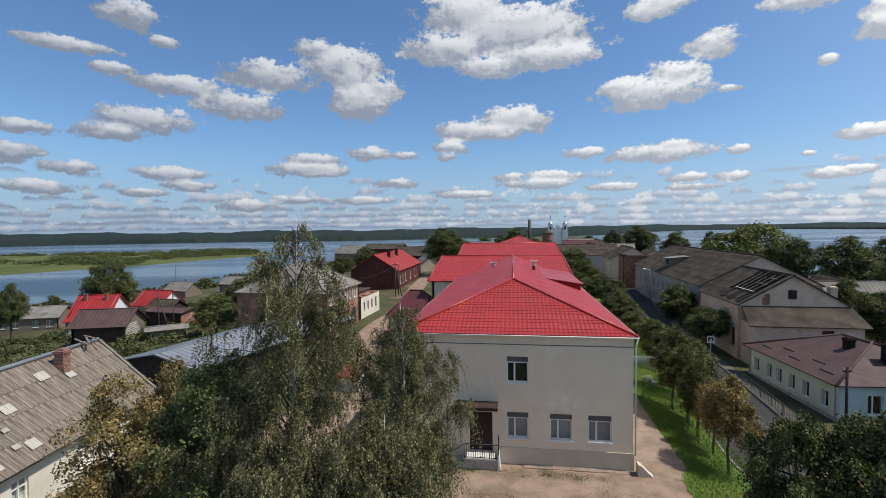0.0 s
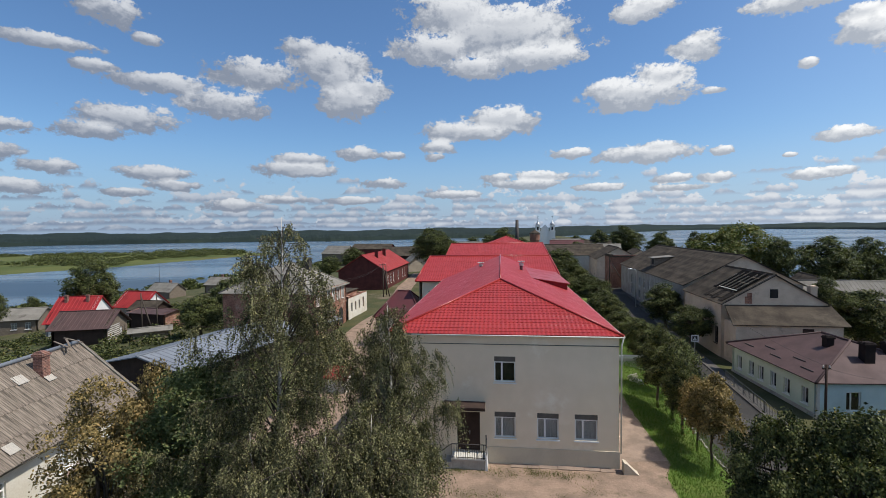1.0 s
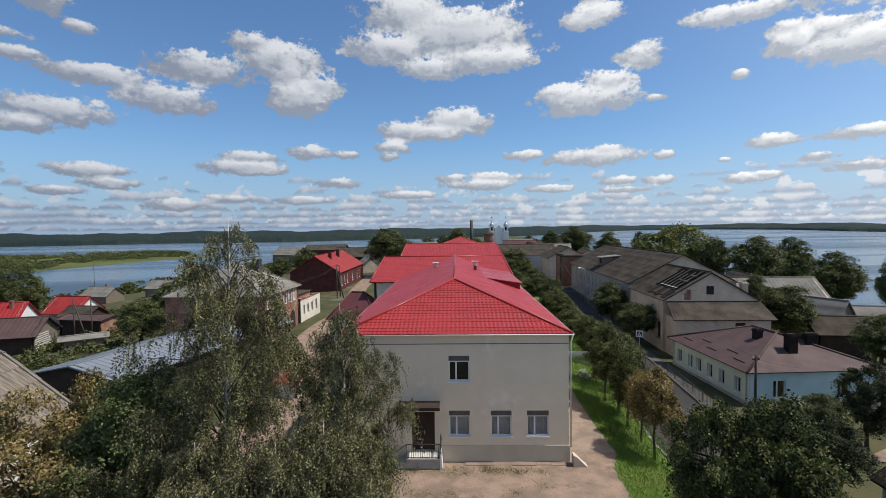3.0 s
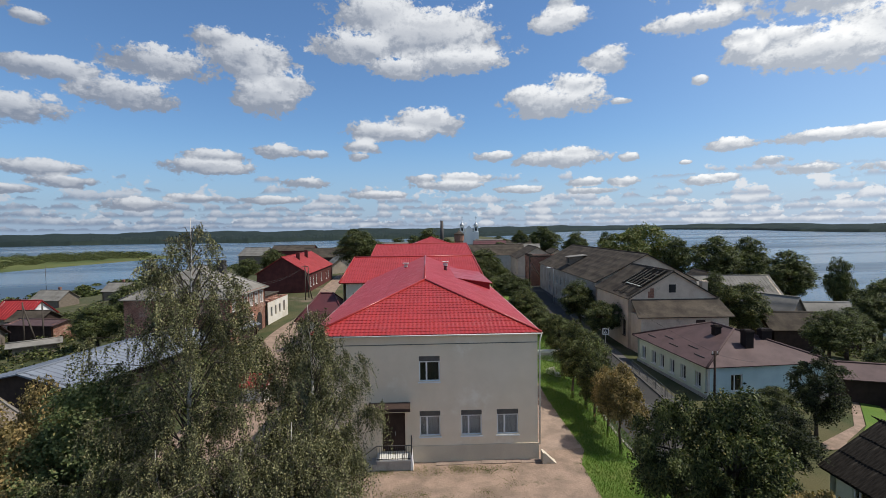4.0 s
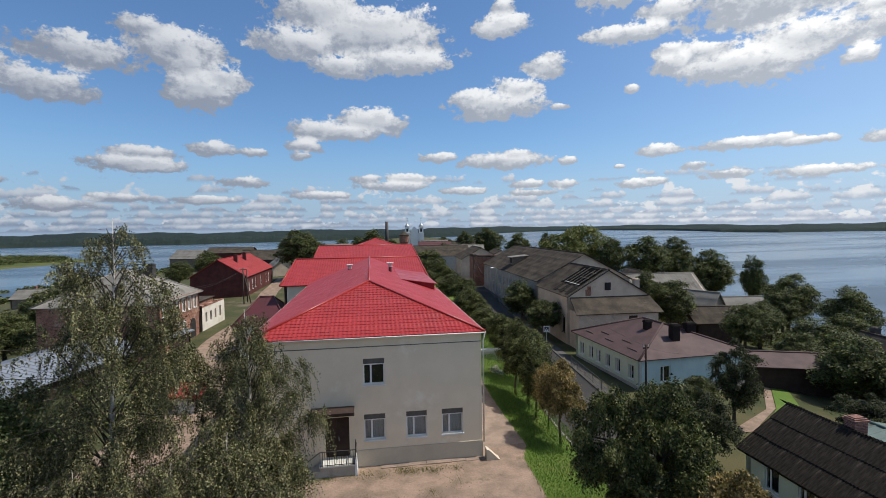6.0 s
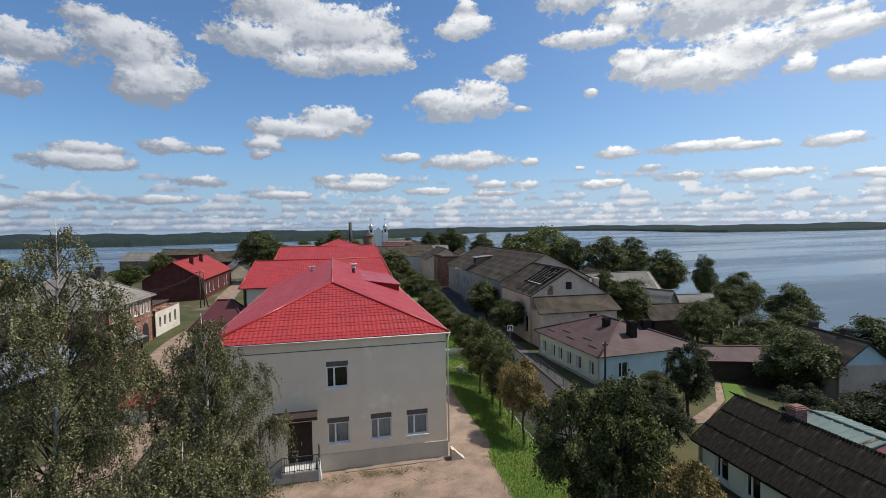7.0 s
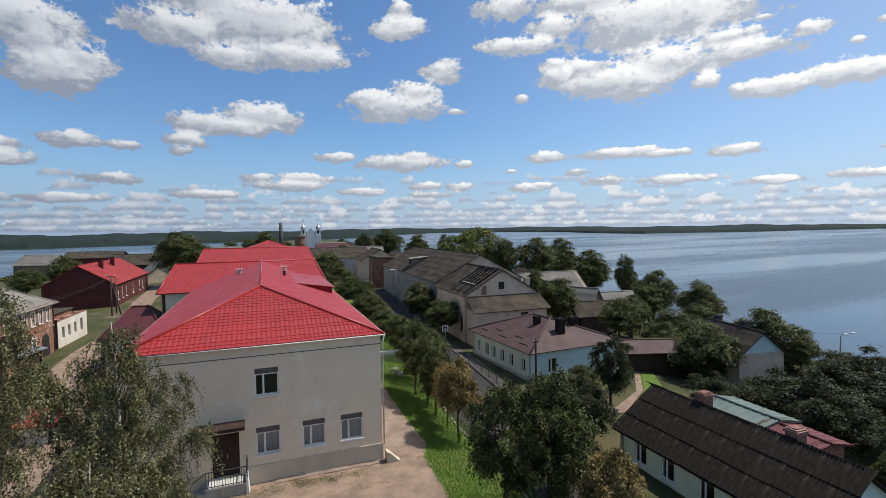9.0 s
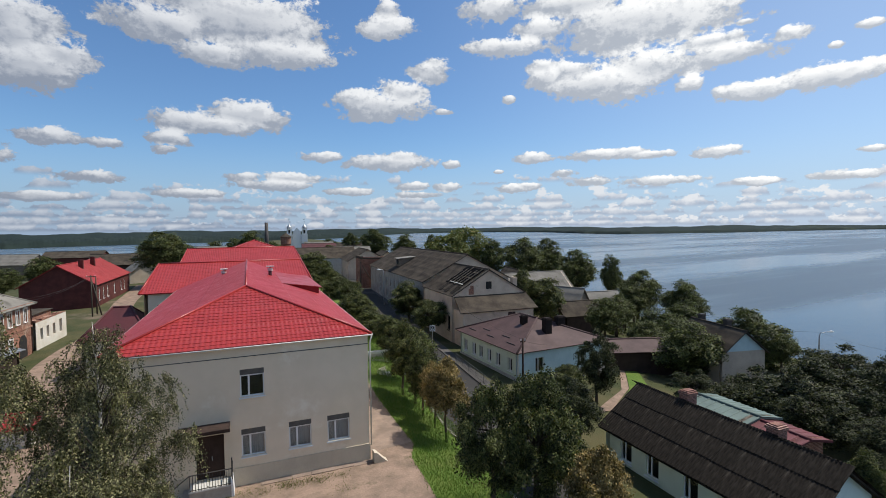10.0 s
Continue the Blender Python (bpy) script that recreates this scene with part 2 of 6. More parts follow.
def water_mat():
    m = bpy.data.materials.new("lake_water")
    m.use_nodes = True
    g = Nodes(m.node_tree)
    bsdf = g.nodes["Principled BSDF"]
    where = g.nodes.new("ShaderNodeTexCoord").outputs["Object"]
    calm = g.noise(g.vec("MULTIPLY", where, (0.0020, 0.013, 1.0)), 1.0, 5.0, 0.6)
    ripple = g.noise(g.vec("MULTIPLY", where, (0.5, 0.9, 1.0)), 1.0, 4.0, 0.6)
    bsdf.inputs["Base Color"].default_value = (0.035, 0.06, 0.085, 1)
    bsdf.inputs["IOR"].default_value = 1.33
    bsdf.inputs["Specular IOR Level"].default_value = 0.7
    g.put(bsdf.inputs["Roughness"], g.ramp(calm, 0.40, 0.62, 0.16, 0.36))
    n = g.nodes.new("ShaderNodeBump")
    n.inputs["Distance"].default_value = 0.25
    g.put(n.inputs["Strength"], g.ramp(calm, 0.38, 0.60, 0.03, 0.10))
    g.put(n.inputs["Height"], ripple)
    g.put(bsdf.inputs["Normal"], n.outputs[0])
    return m


M_LAWN = mat("sunlit_lawn", (0.075, 0.135, 0.022), (0.12, 0.165, 0.036), 0.4, 0.95, 0.6, 14.0, stain_or_light=(0.13, 0.12, 0.05), depth=0.05, spec=0.2)
M_GRASS = mat("meadow", (0.040, 0.050, 0.017), (0.085, 0.076, 0.036), 0.22, 0.95, 0.6, 9.0, stain_or_light=(0.16, 0.125, 0.085), depth=0.05, spec=0.2)
M_DIRT = mat("trodden_sandy_yard", (0.29, 0.205, 0.152), (0.18, 0.132, 0.098), 0.8, 0.95, 0.8, 7.0, stain_or_light=(0.085, 0.078, 0.042), depth=0.03, spec=0.2)
M_PATH = mat("worn_reddish_asphalt_path", (0.28, 0.21, 0.165), (0.18, 0.138, 0.11), 0.7, 0.95, 0.6, 10.0, stain_or_light=(0.13, 0.095, 0.075), depth=0.02, spec=0.2)
M_ROAD = mat("asphalt", (0.030, 0.028, 0.026), (0.044, 0.040, 0.036), 0.3, 0.9, 0.4, 30.0, stain_or_light=(0.10, 0.095, 0.09), spec=0.3)
M_PAVE = mat("grey_pavement", (0.085, 0.078, 0.07), (0.06, 0.055, 0.05), 1.0, 0.92, 0.4, 20.0, stain_or_light=(0.09, 0.085, 0.08))
M_KERB = mat("whitewashed_kerb", (0.46, 0.43, 0.38), (0.22, 0.20, 0.18), 1.2, 0.9)
# the render's pale blotches paint in mottled grazing sun
M_CREAM = mat("cream_render", (0.76, 0.635, 0.465), (0.705, 0.59, 0.43), 0.8, 0.9, 0.25, 25.0, stain_or_light=(0.85, 0.77, 0.63), spec=0.25)
M_PLINTH = mat("grey_cream_plinth", (0.52, 0.455, 0.345), (0.46, 0.40, 0.305), 0.8, 0.9, 0.3, 25.0)
M_CONC = mat("concrete", (0.42, 0.39, 0.34), (0.30, 0.28, 0.25), 1.2, 0.9, 0.5, 22.0, stain_or_light=(0.22, 0.20, 0.17))
M_REDTILE = mat("red_metal_tile", (0.325, 0.027, 0.021), (0.275, 0.023, 0.019), 0.8, 0.36, 0.06, 30.0, spec=0.5, stain_or_light=(0.29, 0.034, 0.028))
M_REDOLD = mat("red_painted_sheet", (0.29, 0.022, 0.023), (0.21, 0.018, 0.020), 0.6, 0.6, 0.15, 20.0, spec=0.25)
M_REDDULL = mat("dull_or_shaded_red_sheet", (0.085, 0.016, 0.018), (0.065, 0.013, 0.015), 0.7, 0.55, 0.15, 20.0)
M_BROWNROOF = mat("brown_coated_sheet_roof", (0.085, 0.052, 0.048), (0.066, 0.042, 0.040), 0.7, 0.65, 0.15, 20.0, spec=0.2)
M_SLATE = mat("weathered_asbestos_sheet", (0.26, 0.215, 0.175), (0.055, 0.047, 0.039), 1.3, 0.92, 0.5, 9.0, rand=0.10, stretch=(12.0, 0.4, 1), stain_or_light=(0.085, 0.075, 0.058), spec=0.2)
M_SLATEDARK = mat("mossy_dark_asbestos_sheet", (0.030, 0.025, 0.020), (0.012, 0.010, 0.008), 1.6, 0.95, 0.6, 5.0, rand=0.10, stretch=(4.0, 1.0, 1), stain_or_light=(0.075, 0.064, 0.050), spec=0.12)
M_SLATENEW = mat("pale_new_asbestos_sheet", (0.46, 0.43, 0.38), (0.36, 0.335, 0.30), 1.4, 0.9, 0.4, 9.0, stretch=(4.0, 0.5, 1))
M_GREYROOF = mat("grey_slate_roof", (0.082, 0.068, 0.053), (0.045, 0.038, 0.031), 0.6, 0.95, 0.5, 6.0, stain_or_light=(0.125, 0.105, 0.08), spec=0.05)
M_PALEROOF = mat("pale_grey_slate_roof", (0.21, 0.195, 0.17), (0.15, 0.14, 0.12), 0.5, 0.92, 0.5, 10.0, stain_or_light=(0.11, 0.10, 0.085), spec=0.2)
M_BLUEROOF = mat("galvanised_blue_grey_sheet", (0.19, 0.21, 0.235), (0.15, 0.165, 0.19), 0.4, 0.6, 0.15, 15.0, stain_or_light=(0.12, 0.13, 0.14), spec=0.25)
M_GREENROOF = mat("pale_green_sheet_roof", (0.13, 0.175, 0.155), (0.10, 0.135, 0.12), 0.6, 0.6, 0.15, spec=0.25)
M_PINKROOF = mat("faded_raspberry_sheet_roof", (0.14, 0.042, 0.046), (0.11, 0.036, 0.038), 0.6, 0.6, 0.15, spec=0.25)
M_BRICK = mat("old_red_brick", (0.25, 0.125, 0.085), (0.17, 0.082, 0.058), 0.7, 0.9, 0.5, 9.0, stain_or_light=(0.33, 0.25, 0.19), spec=0.2)
M_DARKBRICK = mat("dark_red_brick", (0.11, 0.035, 0.03), (0.075, 0.026, 0.023), 0.8, 0.9, 0.5, 9.0, spec=0.2)
M_WHITEWALL = mat("peeling_whitewash", (0.66, 0.62, 0.53), (0.55, 0.49, 0.40), 0.5, 0.9, 0.4, 12.0, stain_or_light=(0.36, 0.20, 0.13))
M_OLDWALL = mat("stained_old_plaster", (0.60, 0.48, 0.365), (0.47, 0.375, 0.285), 0.5, 0.92, 0.4, 12.0, stain_or_light=(0.24, 0.21, 0.17), spec=0.2)
M_GREYWALL = mat("grey_flaking_plaster", (0.37, 0.34, 0.30), (0.26, 0.24, 0.215), 0.6, 0.92, 0.4, 10.0, stain_or_light=(0.40, 0.38, 0.34), spec=0.2)
M_MINT = mat("mint_painted_boards", (0.62, 0.67, 0.50), (0.54, 0.59, 0.44), 0.7, 0.85, 0.25, 20.0)
M_BLUEWALL = mat("pale_blue_painted_boards", (0.52, 0.66, 0.65), (0.44, 0.57, 0.57), 0.7, 0.85, 0.25, 20.0)
M_WOOD = mat("grey_weathered_boards", (0.20, 0.165, 0.13), (0.14, 0.115, 0.09), 1.2, 0.92, 0.5, 16.0, stretch=(1, 1, 5), spec=0.2)
M_DARKWOOD = mat("dark_brown_boards", (0.055, 0.035, 0.028), (0.038, 0.026, 0.021), 1.2, 0.9, 0.5, 16.0, spec=0.2)
M_WHITE = mat("white_paint", (0.74, 0.74, 0.72), (0.68, 0.68, 0.66), 2.0, 0.6, 0.1, 30.0)
M_WHITEDIRTY = mat("off_white_paint", (0.55, 0.54, 0.50), (0.46, 0.45, 0.41), 2.0, 0.75, 0.2, 30.0)
# near-black colour that paints in the shade inside openings
M_DARK = mat("interior_shade", (0.02, 0.018, 0.016), (0.012, 0.011, 0.01), 2.0, 0.9, 0.0)
M_LOFTSHADE = mat("painted_loft_shade", (0.006, 0.005, 0.005), (0.004, 0.004, 0.003), 2.0, 0.95, 0.0, spec=0.05)
M_SOOT = mat("sooty_painted_chimney", (0.018, 0.014, 0.013), (0.028, 0.021, 0.019), 2.0, 0.9, 0.3, 20.0, spec=0.1)
M_CURTAIN = mat("grey_curtain", (0.50, 0.50, 0.49), (0.36, 0.36, 0.36), 3.0, 0.9, 0.2, 12.0, stretch=(6, 6, 0.5))
M_SHUTTER = mat("roller_blind_box", (0.10, 0.095, 0.085), (0.08, 0.075, 0.07), 3.0, 0.7, 0.1)
M_METAL = mat("galvanised_steel", (0.42, 0.43, 0.44), (0.34, 0.35, 0.36), 2.0, 0.45, 0.1, 40.0, metal=0.6)
M_RAIL = mat("dull_grey_painted_steel", (0.085, 0.085, 0.085), (0.06, 0.06, 0.06), 2.0, 0.6, 0.1, 40.0)
M_IRON = mat("dark_iron", (0.035, 0.033, 0.032), (0.05, 0.04, 0.035), 3.0, 0.7, 0.2, 40.0)
M_CHIMBRICK = mat("chimney_brick", (0.24, 0.115, 0.085), (0.12, 0.065, 0.052), 7.0, 0.92, 0.8, 22.0, stain_or_light=(0.06, 0.05, 0.045))
M_BARK = mat("bark", (0.10, 0.08, 0.06), (0.06, 0.05, 0.04), 4.0, 0.95, 0.8, 20.0, stretch=(1, 1, 0.3), spec=0.1)
M_BIRCH = mat("birch_bark", (0.52, 0.49, 0.44), (0.30, 0.28, 0.25), 3.0, 0.9, 0.5, 16.0, stretch=(0.5, 0.5, 4), stain_or_light=(0.05, 0.045, 0.04), spec=0.2)


def bricked(m):
    """Courses of bricks with pale joints, on top of a material's own colour."""
    g = Nodes(m.node_tree)
    bsdf = g.nodes["Principled BSDF"]
    was = bsdf.inputs["Base Color"].links[0].from_socket
    where = g.nodes.new("ShaderNodeTexCoord").outputs["Object"]
    sep = g.nodes.new("ShaderNodeSeparateXYZ")
    g.links.new(where, sep.inputs[0])
    tex = g.nodes.new("ShaderNodeTexBrick")
    g.put(tex.inputs["Vector"], g.xyz(g.math("ADD", sep.outputs[0], sep.outputs[1]), sep.outputs[2], 0.0))
    for k, v in (("Scale", 1.0), ("Mortar Size", 0.012), ("Brick Width", 0.26), ("Row Height", 0.085)):
        tex.inputs[k].default_value = v
    tex.inputs["Color1"].default_value = (1.25, 1.15, 1.1, 1)
    tex.inputs["Color2"].default_value = (0.6, 0.55, 0.55, 1)
    tex.inputs["Mortar"].default_value = (1.7, 2.0, 2.1, 1)
    g.put(bsdf.inputs["Base Color"], g.mix(1.0, was, tex.outputs[0], "MULTIPLY"))
    return m


for wall_of_bricks in (M_CHIMBRICK, M_BRICK):
    bricked(wall_of_bricks)
M_GLASS, M_WATER = glass_mat(), water_mat()
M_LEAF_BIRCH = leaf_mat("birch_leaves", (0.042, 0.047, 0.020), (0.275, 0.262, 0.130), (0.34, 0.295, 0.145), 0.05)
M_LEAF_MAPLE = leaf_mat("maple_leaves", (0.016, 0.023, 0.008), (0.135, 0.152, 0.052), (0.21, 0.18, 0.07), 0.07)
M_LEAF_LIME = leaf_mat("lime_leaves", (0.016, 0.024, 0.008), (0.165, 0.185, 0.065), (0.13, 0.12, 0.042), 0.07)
# backlit darkness of the garden trees is put into these leaf tones
M_LEAF_BACKLIT = leaf_mat("backlit_alder_leaves", (0.007, 0.011, 0.005), (0.070, 0.080, 0.030), (0.11, 0.115, 0.045), 0.08)
M_LEAF_AUTUMN = leaf_mat("turning_leaves", (0.095, 0.076, 0.029), (0.33, 0.245, 0.10), (0.38, 0.26, 0.11), 0.12)
M_LEAF_GREEN = leaf_mat("fresh_maple_leaves", (0.060, 0.082, 0.028), (0.175, 0.20, 0.078), (0.24, 0.22, 0.09), 0.08)
M_LEAF_WILLOW = leaf_mat("willow_leaves", (0.085, 0.110, 0.030), (0.16, 0.165, 0.05), (0.22, 0.19, 0.06), 0.15)
# bluish tint paints distance haze into the far forest's colour
M_WOODS = mat("hazed_far_forest", (0.013, 0.021, 0.020), (0.021, 0.031, 0.026), 0.006, 0.95, 0.0, 0.045, stain_or_light=(0.044, 0.057, 0.034), spec=0.1)
M_MARSH = mat("reed_marsh", (0.105, 0.115, 0.038), (0.060, 0.078, 0.026), 0.02, 0.95, 0.0, 0.2, stain_or_light=(0.13, 0.115, 0.048), spec=0.1)
M_GRASSBLADE = leaf_mat("grass_blades", (0.070, 0.140, 0.019), (0.125, 0.20, 0.036), (0.20, 0.20, 0.06), 0.1)

# ---- mesh tools ----


class Shape:
    """Gathers corners and faces for one mesh."""

    def __init__(self):
        self.v, self.f = [], []

    def face(self, *pts):
        n = len(self.v)
        self.v += [tuple(p) for p in pts]
        self.f.append(tuple(range(n, n + len(pts))))
        return self

    def box(self, x0, y0, z0, x1, y1, z1):
        n = len(self.v)
        self.v += [(x0, y0, z0), (x1, y0, z0), (x1, y1, z0), (x0, y1, z0), (x0, y0, z1), (x1, y0, z1), (x1, y1, z1), (x0, y1, z1)]
        self.f += [tuple(n + i for i in q) for q in ((3, 2, 1, 0), (4, 5, 6, 7), (0, 1, 5, 4), (1, 2, 6, 5), (2, 3, 7, 6), (3, 0, 4, 7))]
        return self

    def prism(self, ring, a, b):
        """A ring of (x, z) corners drawn out along y from a to b."""
        n, k = len(self.v), len(ring)
        self.v += [(x, a, z) for x, z in ring] + [(x, b, z) for x, z in ring]
        self.f += [tuple(n + i for i in range(k)), tuple(n + k + i for i in reversed(range(k)))]
        self.f += [(n + (i + 1) % k, n + i, n + k + i, n + k + (i + 1) % k) for i in range(k)]
        return self

    def tube(self, path, radii, sides=7, cap=True):
        """A round bar through points, with a radius at each."""
        n = len(self.v)
        pts = [Vector(p) for p in path]
        side = None
        for i, p in enumerate(pts):
            d = (pts[min(i + 1, len(pts) - 1)] - pts[max(i - 1, 0)]).normalized()
            if side is None or abs(side.dot(d)) > 0.95:
                side = d.orthogonal().normalized()
            side = (side - d * side.dot(d)).normalized()
            other = d.cross(side)
            for k in range(sides):
                a = 2 * math.pi * k / sides
                q = p + (side * math.cos(a) + other * math.sin(a)) * radii[i]
                self.v.append(tuple(q))
        for i in range(len(pts) - 1):
            for k in range(sides):
                a, b = n + i * sides + k, n + i * sides + (k + 1) % sides
                self.f.append((a, b, b + sides, a + sides))
        if cap:
            self.f.append(tuple(n + (len(pts) - 1) * sides + k for k in range(sides)))
            self.f.append(tuple(n + k for k in reversed(range(sides))))
        return self

    def moved(self, m):
        self.v = [tuple(m @ Vector(p)) for p in self.v]
        return self

    def add(self, other):
        n = len(self.v)
        self.v += other.v
        self.f += [tuple(n + i for i in f) for f in other.f]
        return self

    def mesh(self, name, material, smooth=False):
        me = bpy.data.meshes.new(name)
        me.from_pydata(self.v, [], self.f)
        me.materials.append(material)
        if smooth:
            me.shade_smooth()
        return me


def part(name, shape, material, parent=None, label="", smooth=False):
    """One mesh object, from a Shape or from a mesh, under a thing or a part."""
    me = shape if isinstance(shape, bpy.types.Mesh) else shape.mesh(name, material, smooth)
    ob = new(name, me)
    ob.parent = parent
    if label:
        ob["label"] = label
    return ob


def thing(name, m, label, category, group=""):
    ob = new(name)
    ob.empty_display_size = 0.3
    ob.matrix_world = m
    return tagged(ob, label, category, group)


def bevel(me, width):
    bm = bmesh.new()
    bm.from_mesh(me)
    bmesh.ops.bevel(bm, geom=bm.edges[:], offset=width, segments=1, affect="EDGES")
    bm.to_mesh(me)
    bm.free()
    return me


def grid_mesh(name, pts, material, smooth=True, wrap=False):
    """A mesh from an array of rows of points."""
    rows, cols = pts.shape[:2]
    idx = np.arange(rows * cols).reshape(rows, cols)
    if wrap:
        idx = np.concatenate([idx, idx[:, :1]], 1)
    quads = np.stack([idx[:-1, :-1], idx[:-1, 1:], idx[1:, 1:], idx[1:, :-1]], -1).reshape(-1, 4)
    return quick_mesh(name, pts.reshape(-1, 3), quads, material, smooth)


def quick_mesh(name, verts, quads, material, smooth=False):
    me = bpy.data.meshes.new(name)
    k = quads.shape[1]
    me.vertices.add(len(verts))
    me.vertices.foreach_set("co", np.ascontiguousarray(verts, dtype=np.float32).ravel())
    me.loops.add(quads.size)
    me.loops.foreach_set("vertex_index", np.ascontiguousarray(quads, dtype=np.int32).ravel())
    me.polygons.add(len(quads))
    me.polygons.foreach_set("loop_start", np.arange(0, quads.size, k, dtype=np.int32))
    me.polygons.foreach_set("use_smooth", np.full(len(quads), smooth))
    me.materials.append(material)
    me.update(calc_edges=True)
    return me


# ---- the lie of the land ----
LEFT_SHORE = ((-200, -165), (139, -130), (269, -109), (394, -70), (600, -10), (800, 60), (950, 200), (1000, 400))
LAKE = -9.0


def street_far(y):
    return 26.2 + 0.243 * (y - 36.2)


def street_near(y):
    return street_far(y) - 6.4 + 0.08 * np.maximum(0.0, 30.0 - np.asarray(y, float))


def path_edge(y):
    """Where the path beside the school meets the lawn bank."""
    return np.interp(y, [-10, 12, 18, 22.2, 25, 26.6, 30.5, 36.2, 60, 100], [10.0, 10.6, 11.6, 12.5, 13.0, 14.0, 14.5, 15.4, 20.5, 30.0])


def soft(t):
    t = np.clip(t, 0, 1)
    return t * t * (3 - 2 * t)


FAR_SHORE = ((-180, 1100), (-50, 1150), (-22, 1080), (-12, 960), (0, 1050), (12, 1100), (20, 1400), (28, 2600), (36, 3000), (43, 2500), (48, 1800), (53, 1600), (63, 1900), (68, 2300), (74, 2900), (95, 2600), (180, 1100))


def land(x, y):
    """Height of the ground at x, y (arrays)."""
    x, y = np.asarray(x, float), np.asarray(y, float)
    p = x - street_far(y)
    dip = -1.0 * (1 - soft((y - 55) / 55))
    bank = dip * np.clip((x - path_edge(y)) / np.maximum(0.5, street_near(y) - path_edge(y)), 0, 1)
    right = bank - np.where(p < 0, 0.0, 0.07 * p + 0.07 * np.maximum(0, p - 20))
    d = x - np.interp(y, [a for a, _ in LEFT_SHORE], [b for _, b in LEFT_SHORE])
    left = -9.4 + 9.4 * soft(d / 130)
    town = np.maximum(-12.0, np.minimum(right, left))
    end = np.interp(y, [760, 980], [0, 1])
    town = town * (1 - end) - 12.0 * end
    r, az = np.hypot(x, y), np.degrees(np.arctan2(x, y))
    shore = np.interp(az, [a for a, _ in FAR_SHORE], [b for _, b in FAR_SHORE])
    out = r - shore
    reach = np.interp(az, [-60, -10, 20, 30, 45, 60, 90], [11, 14, 20, 26, 20, 15, 17])
    hill = -12.0 + 3.4 * soft((out + 40) / 60) + reach * soft((out - 20) / 1500)
    hill = hill + 3.4 * soft((out - 300) / 900) * (np.sin(az * 0.31 + 1.0) + 0.7 * np.sin(az * 0.83) + 0.4 * np.sin(az * 2.1))
    return np.maximum(town, np.where(out > -60, hill, -12.0))


def height(x, y):
    return float(land(x, y))


def make_ground():
    rings = np.concatenate([np.concatenate([[0.02], np.linspace(0.5, 60, 150)]), np.geomspace(61.5, 4700, 190)])
    az = np.radians(np.arange(0, 360, 0.6))
    rr, aa = np.meshgrid(rings, az, indexing="ij")
    x, y = rr * np.sin(aa), rr * np.cos(aa)
    pts = np.stack([x, y, land(x, y)], -1)
    ob = new("ground", grid_mesh("ground", pts[:, ::-1], M_GRASS, True, True))
    tagged(ob, "grassy peninsula sloping down to the lake on both sides", "ground", kind="structure")


def make_water():
    rings = np.geomspace(40, 4600, 30)
    az = np.radians(np.arange(0, 360, 5.0))
    rr, aa = np.meshgrid(rings, az, indexing="ij")
    pts = np.stack([rr * np.sin(aa), rr * np.cos(aa), np.full_like(rr, LAKE)], -1)
    ob = new("water", grid_mesh("water", pts[:, ::-1], M_WATER, False, True))
    tagged(ob, "wide blue lake with bands of calm and rippled water", "water", kind="structure")


make_ground()
make_water()


def strip(name, left, right, ys, lift, material, label, category="", kind="structure"):
    """A sheet between two lines given as functions of y, laid on the ground."""
    a = [[(left(y) + (right(y) - left(y)) * k / 6, y) for k in range(7)] for y in ys]
    pts = np.array([[(x, y, height(x, y) + lift) for x, y in row] for row in a])
    ob = new(name, grid_mesh(name, pts, material, True))
    return tagged(ob, label, category or name, kind=kind)


YS = [float(v) for v in np.arange(-30, 240, 3.0)]
strip("road", lambda y: street_near(y), lambda y: street_far(y), YS, 0.03, M_ROAD, "dark grey asphalt street running past the houses")


def kerb(name, line, ys, label):
    s = Shape()
    for a, b in zip(ys[:-1], ys[1:]):
        xa, xb = line(a), line(b)
        za, zb = height(xa, a), height(xb, b)
        s.face((xa - 0.09, a, za - 0.2), (xb - 0.09, b, zb - 0.2), (xb - 0.07, b, zb + 0.14), (xa - 0.07, a, za + 0.14))
        s.face((xa - 0.07, a, za + 0.14), (xb - 0.07, b, zb + 0.14), (xb + 0.07, b, zb + 0.14), (xa + 0.07, a, za + 0.14))
        s.face((xa + 0.07, a, za + 0.14), (xb + 0.07, b, zb + 0.14), (xb + 0.09, b, zb - 0.2), (xa + 0.09, a, za - 0.2))
    ob = new(name, s.mesh(name, M_KERB if name == "kerb_near" else M_PAVE))
    return tagged(ob, label, "kerb", kind="structure")


kerb("kerb_near", street_near, YS, "whitewashed concrete kerb along the lawn")
kerb("kerb_far", street_far, YS, "worn concrete kerb along the pavement")
strip("pavement", lambda y: street_far(y) + 0.1, lambda y: street_far(y) + 1.3, [y for y in YS if y > 30], 0.035, M_PAVE, "narrow grey pavement in front of the houses")


strip("forecourt", lambda y: -9.0 + 0.15 * y, lambda y: path_edge(y), [float(v) for v in np.arange(13.0, 27.4, 0.75)], 0.012, M_DIRT, "bare sandy forecourt with scuffed grass", "forecourt")
strip("path", lambda y: 10.0 + 0.148 * (y - 26), lambda y: path_edge(y), [float(v) for v in np.arange(26.9, 62, 1.5)], 0.020, M_PATH, "worn reddish asphalt path beside the building", "path")


# ---- far woods and the low spit in the lake ----


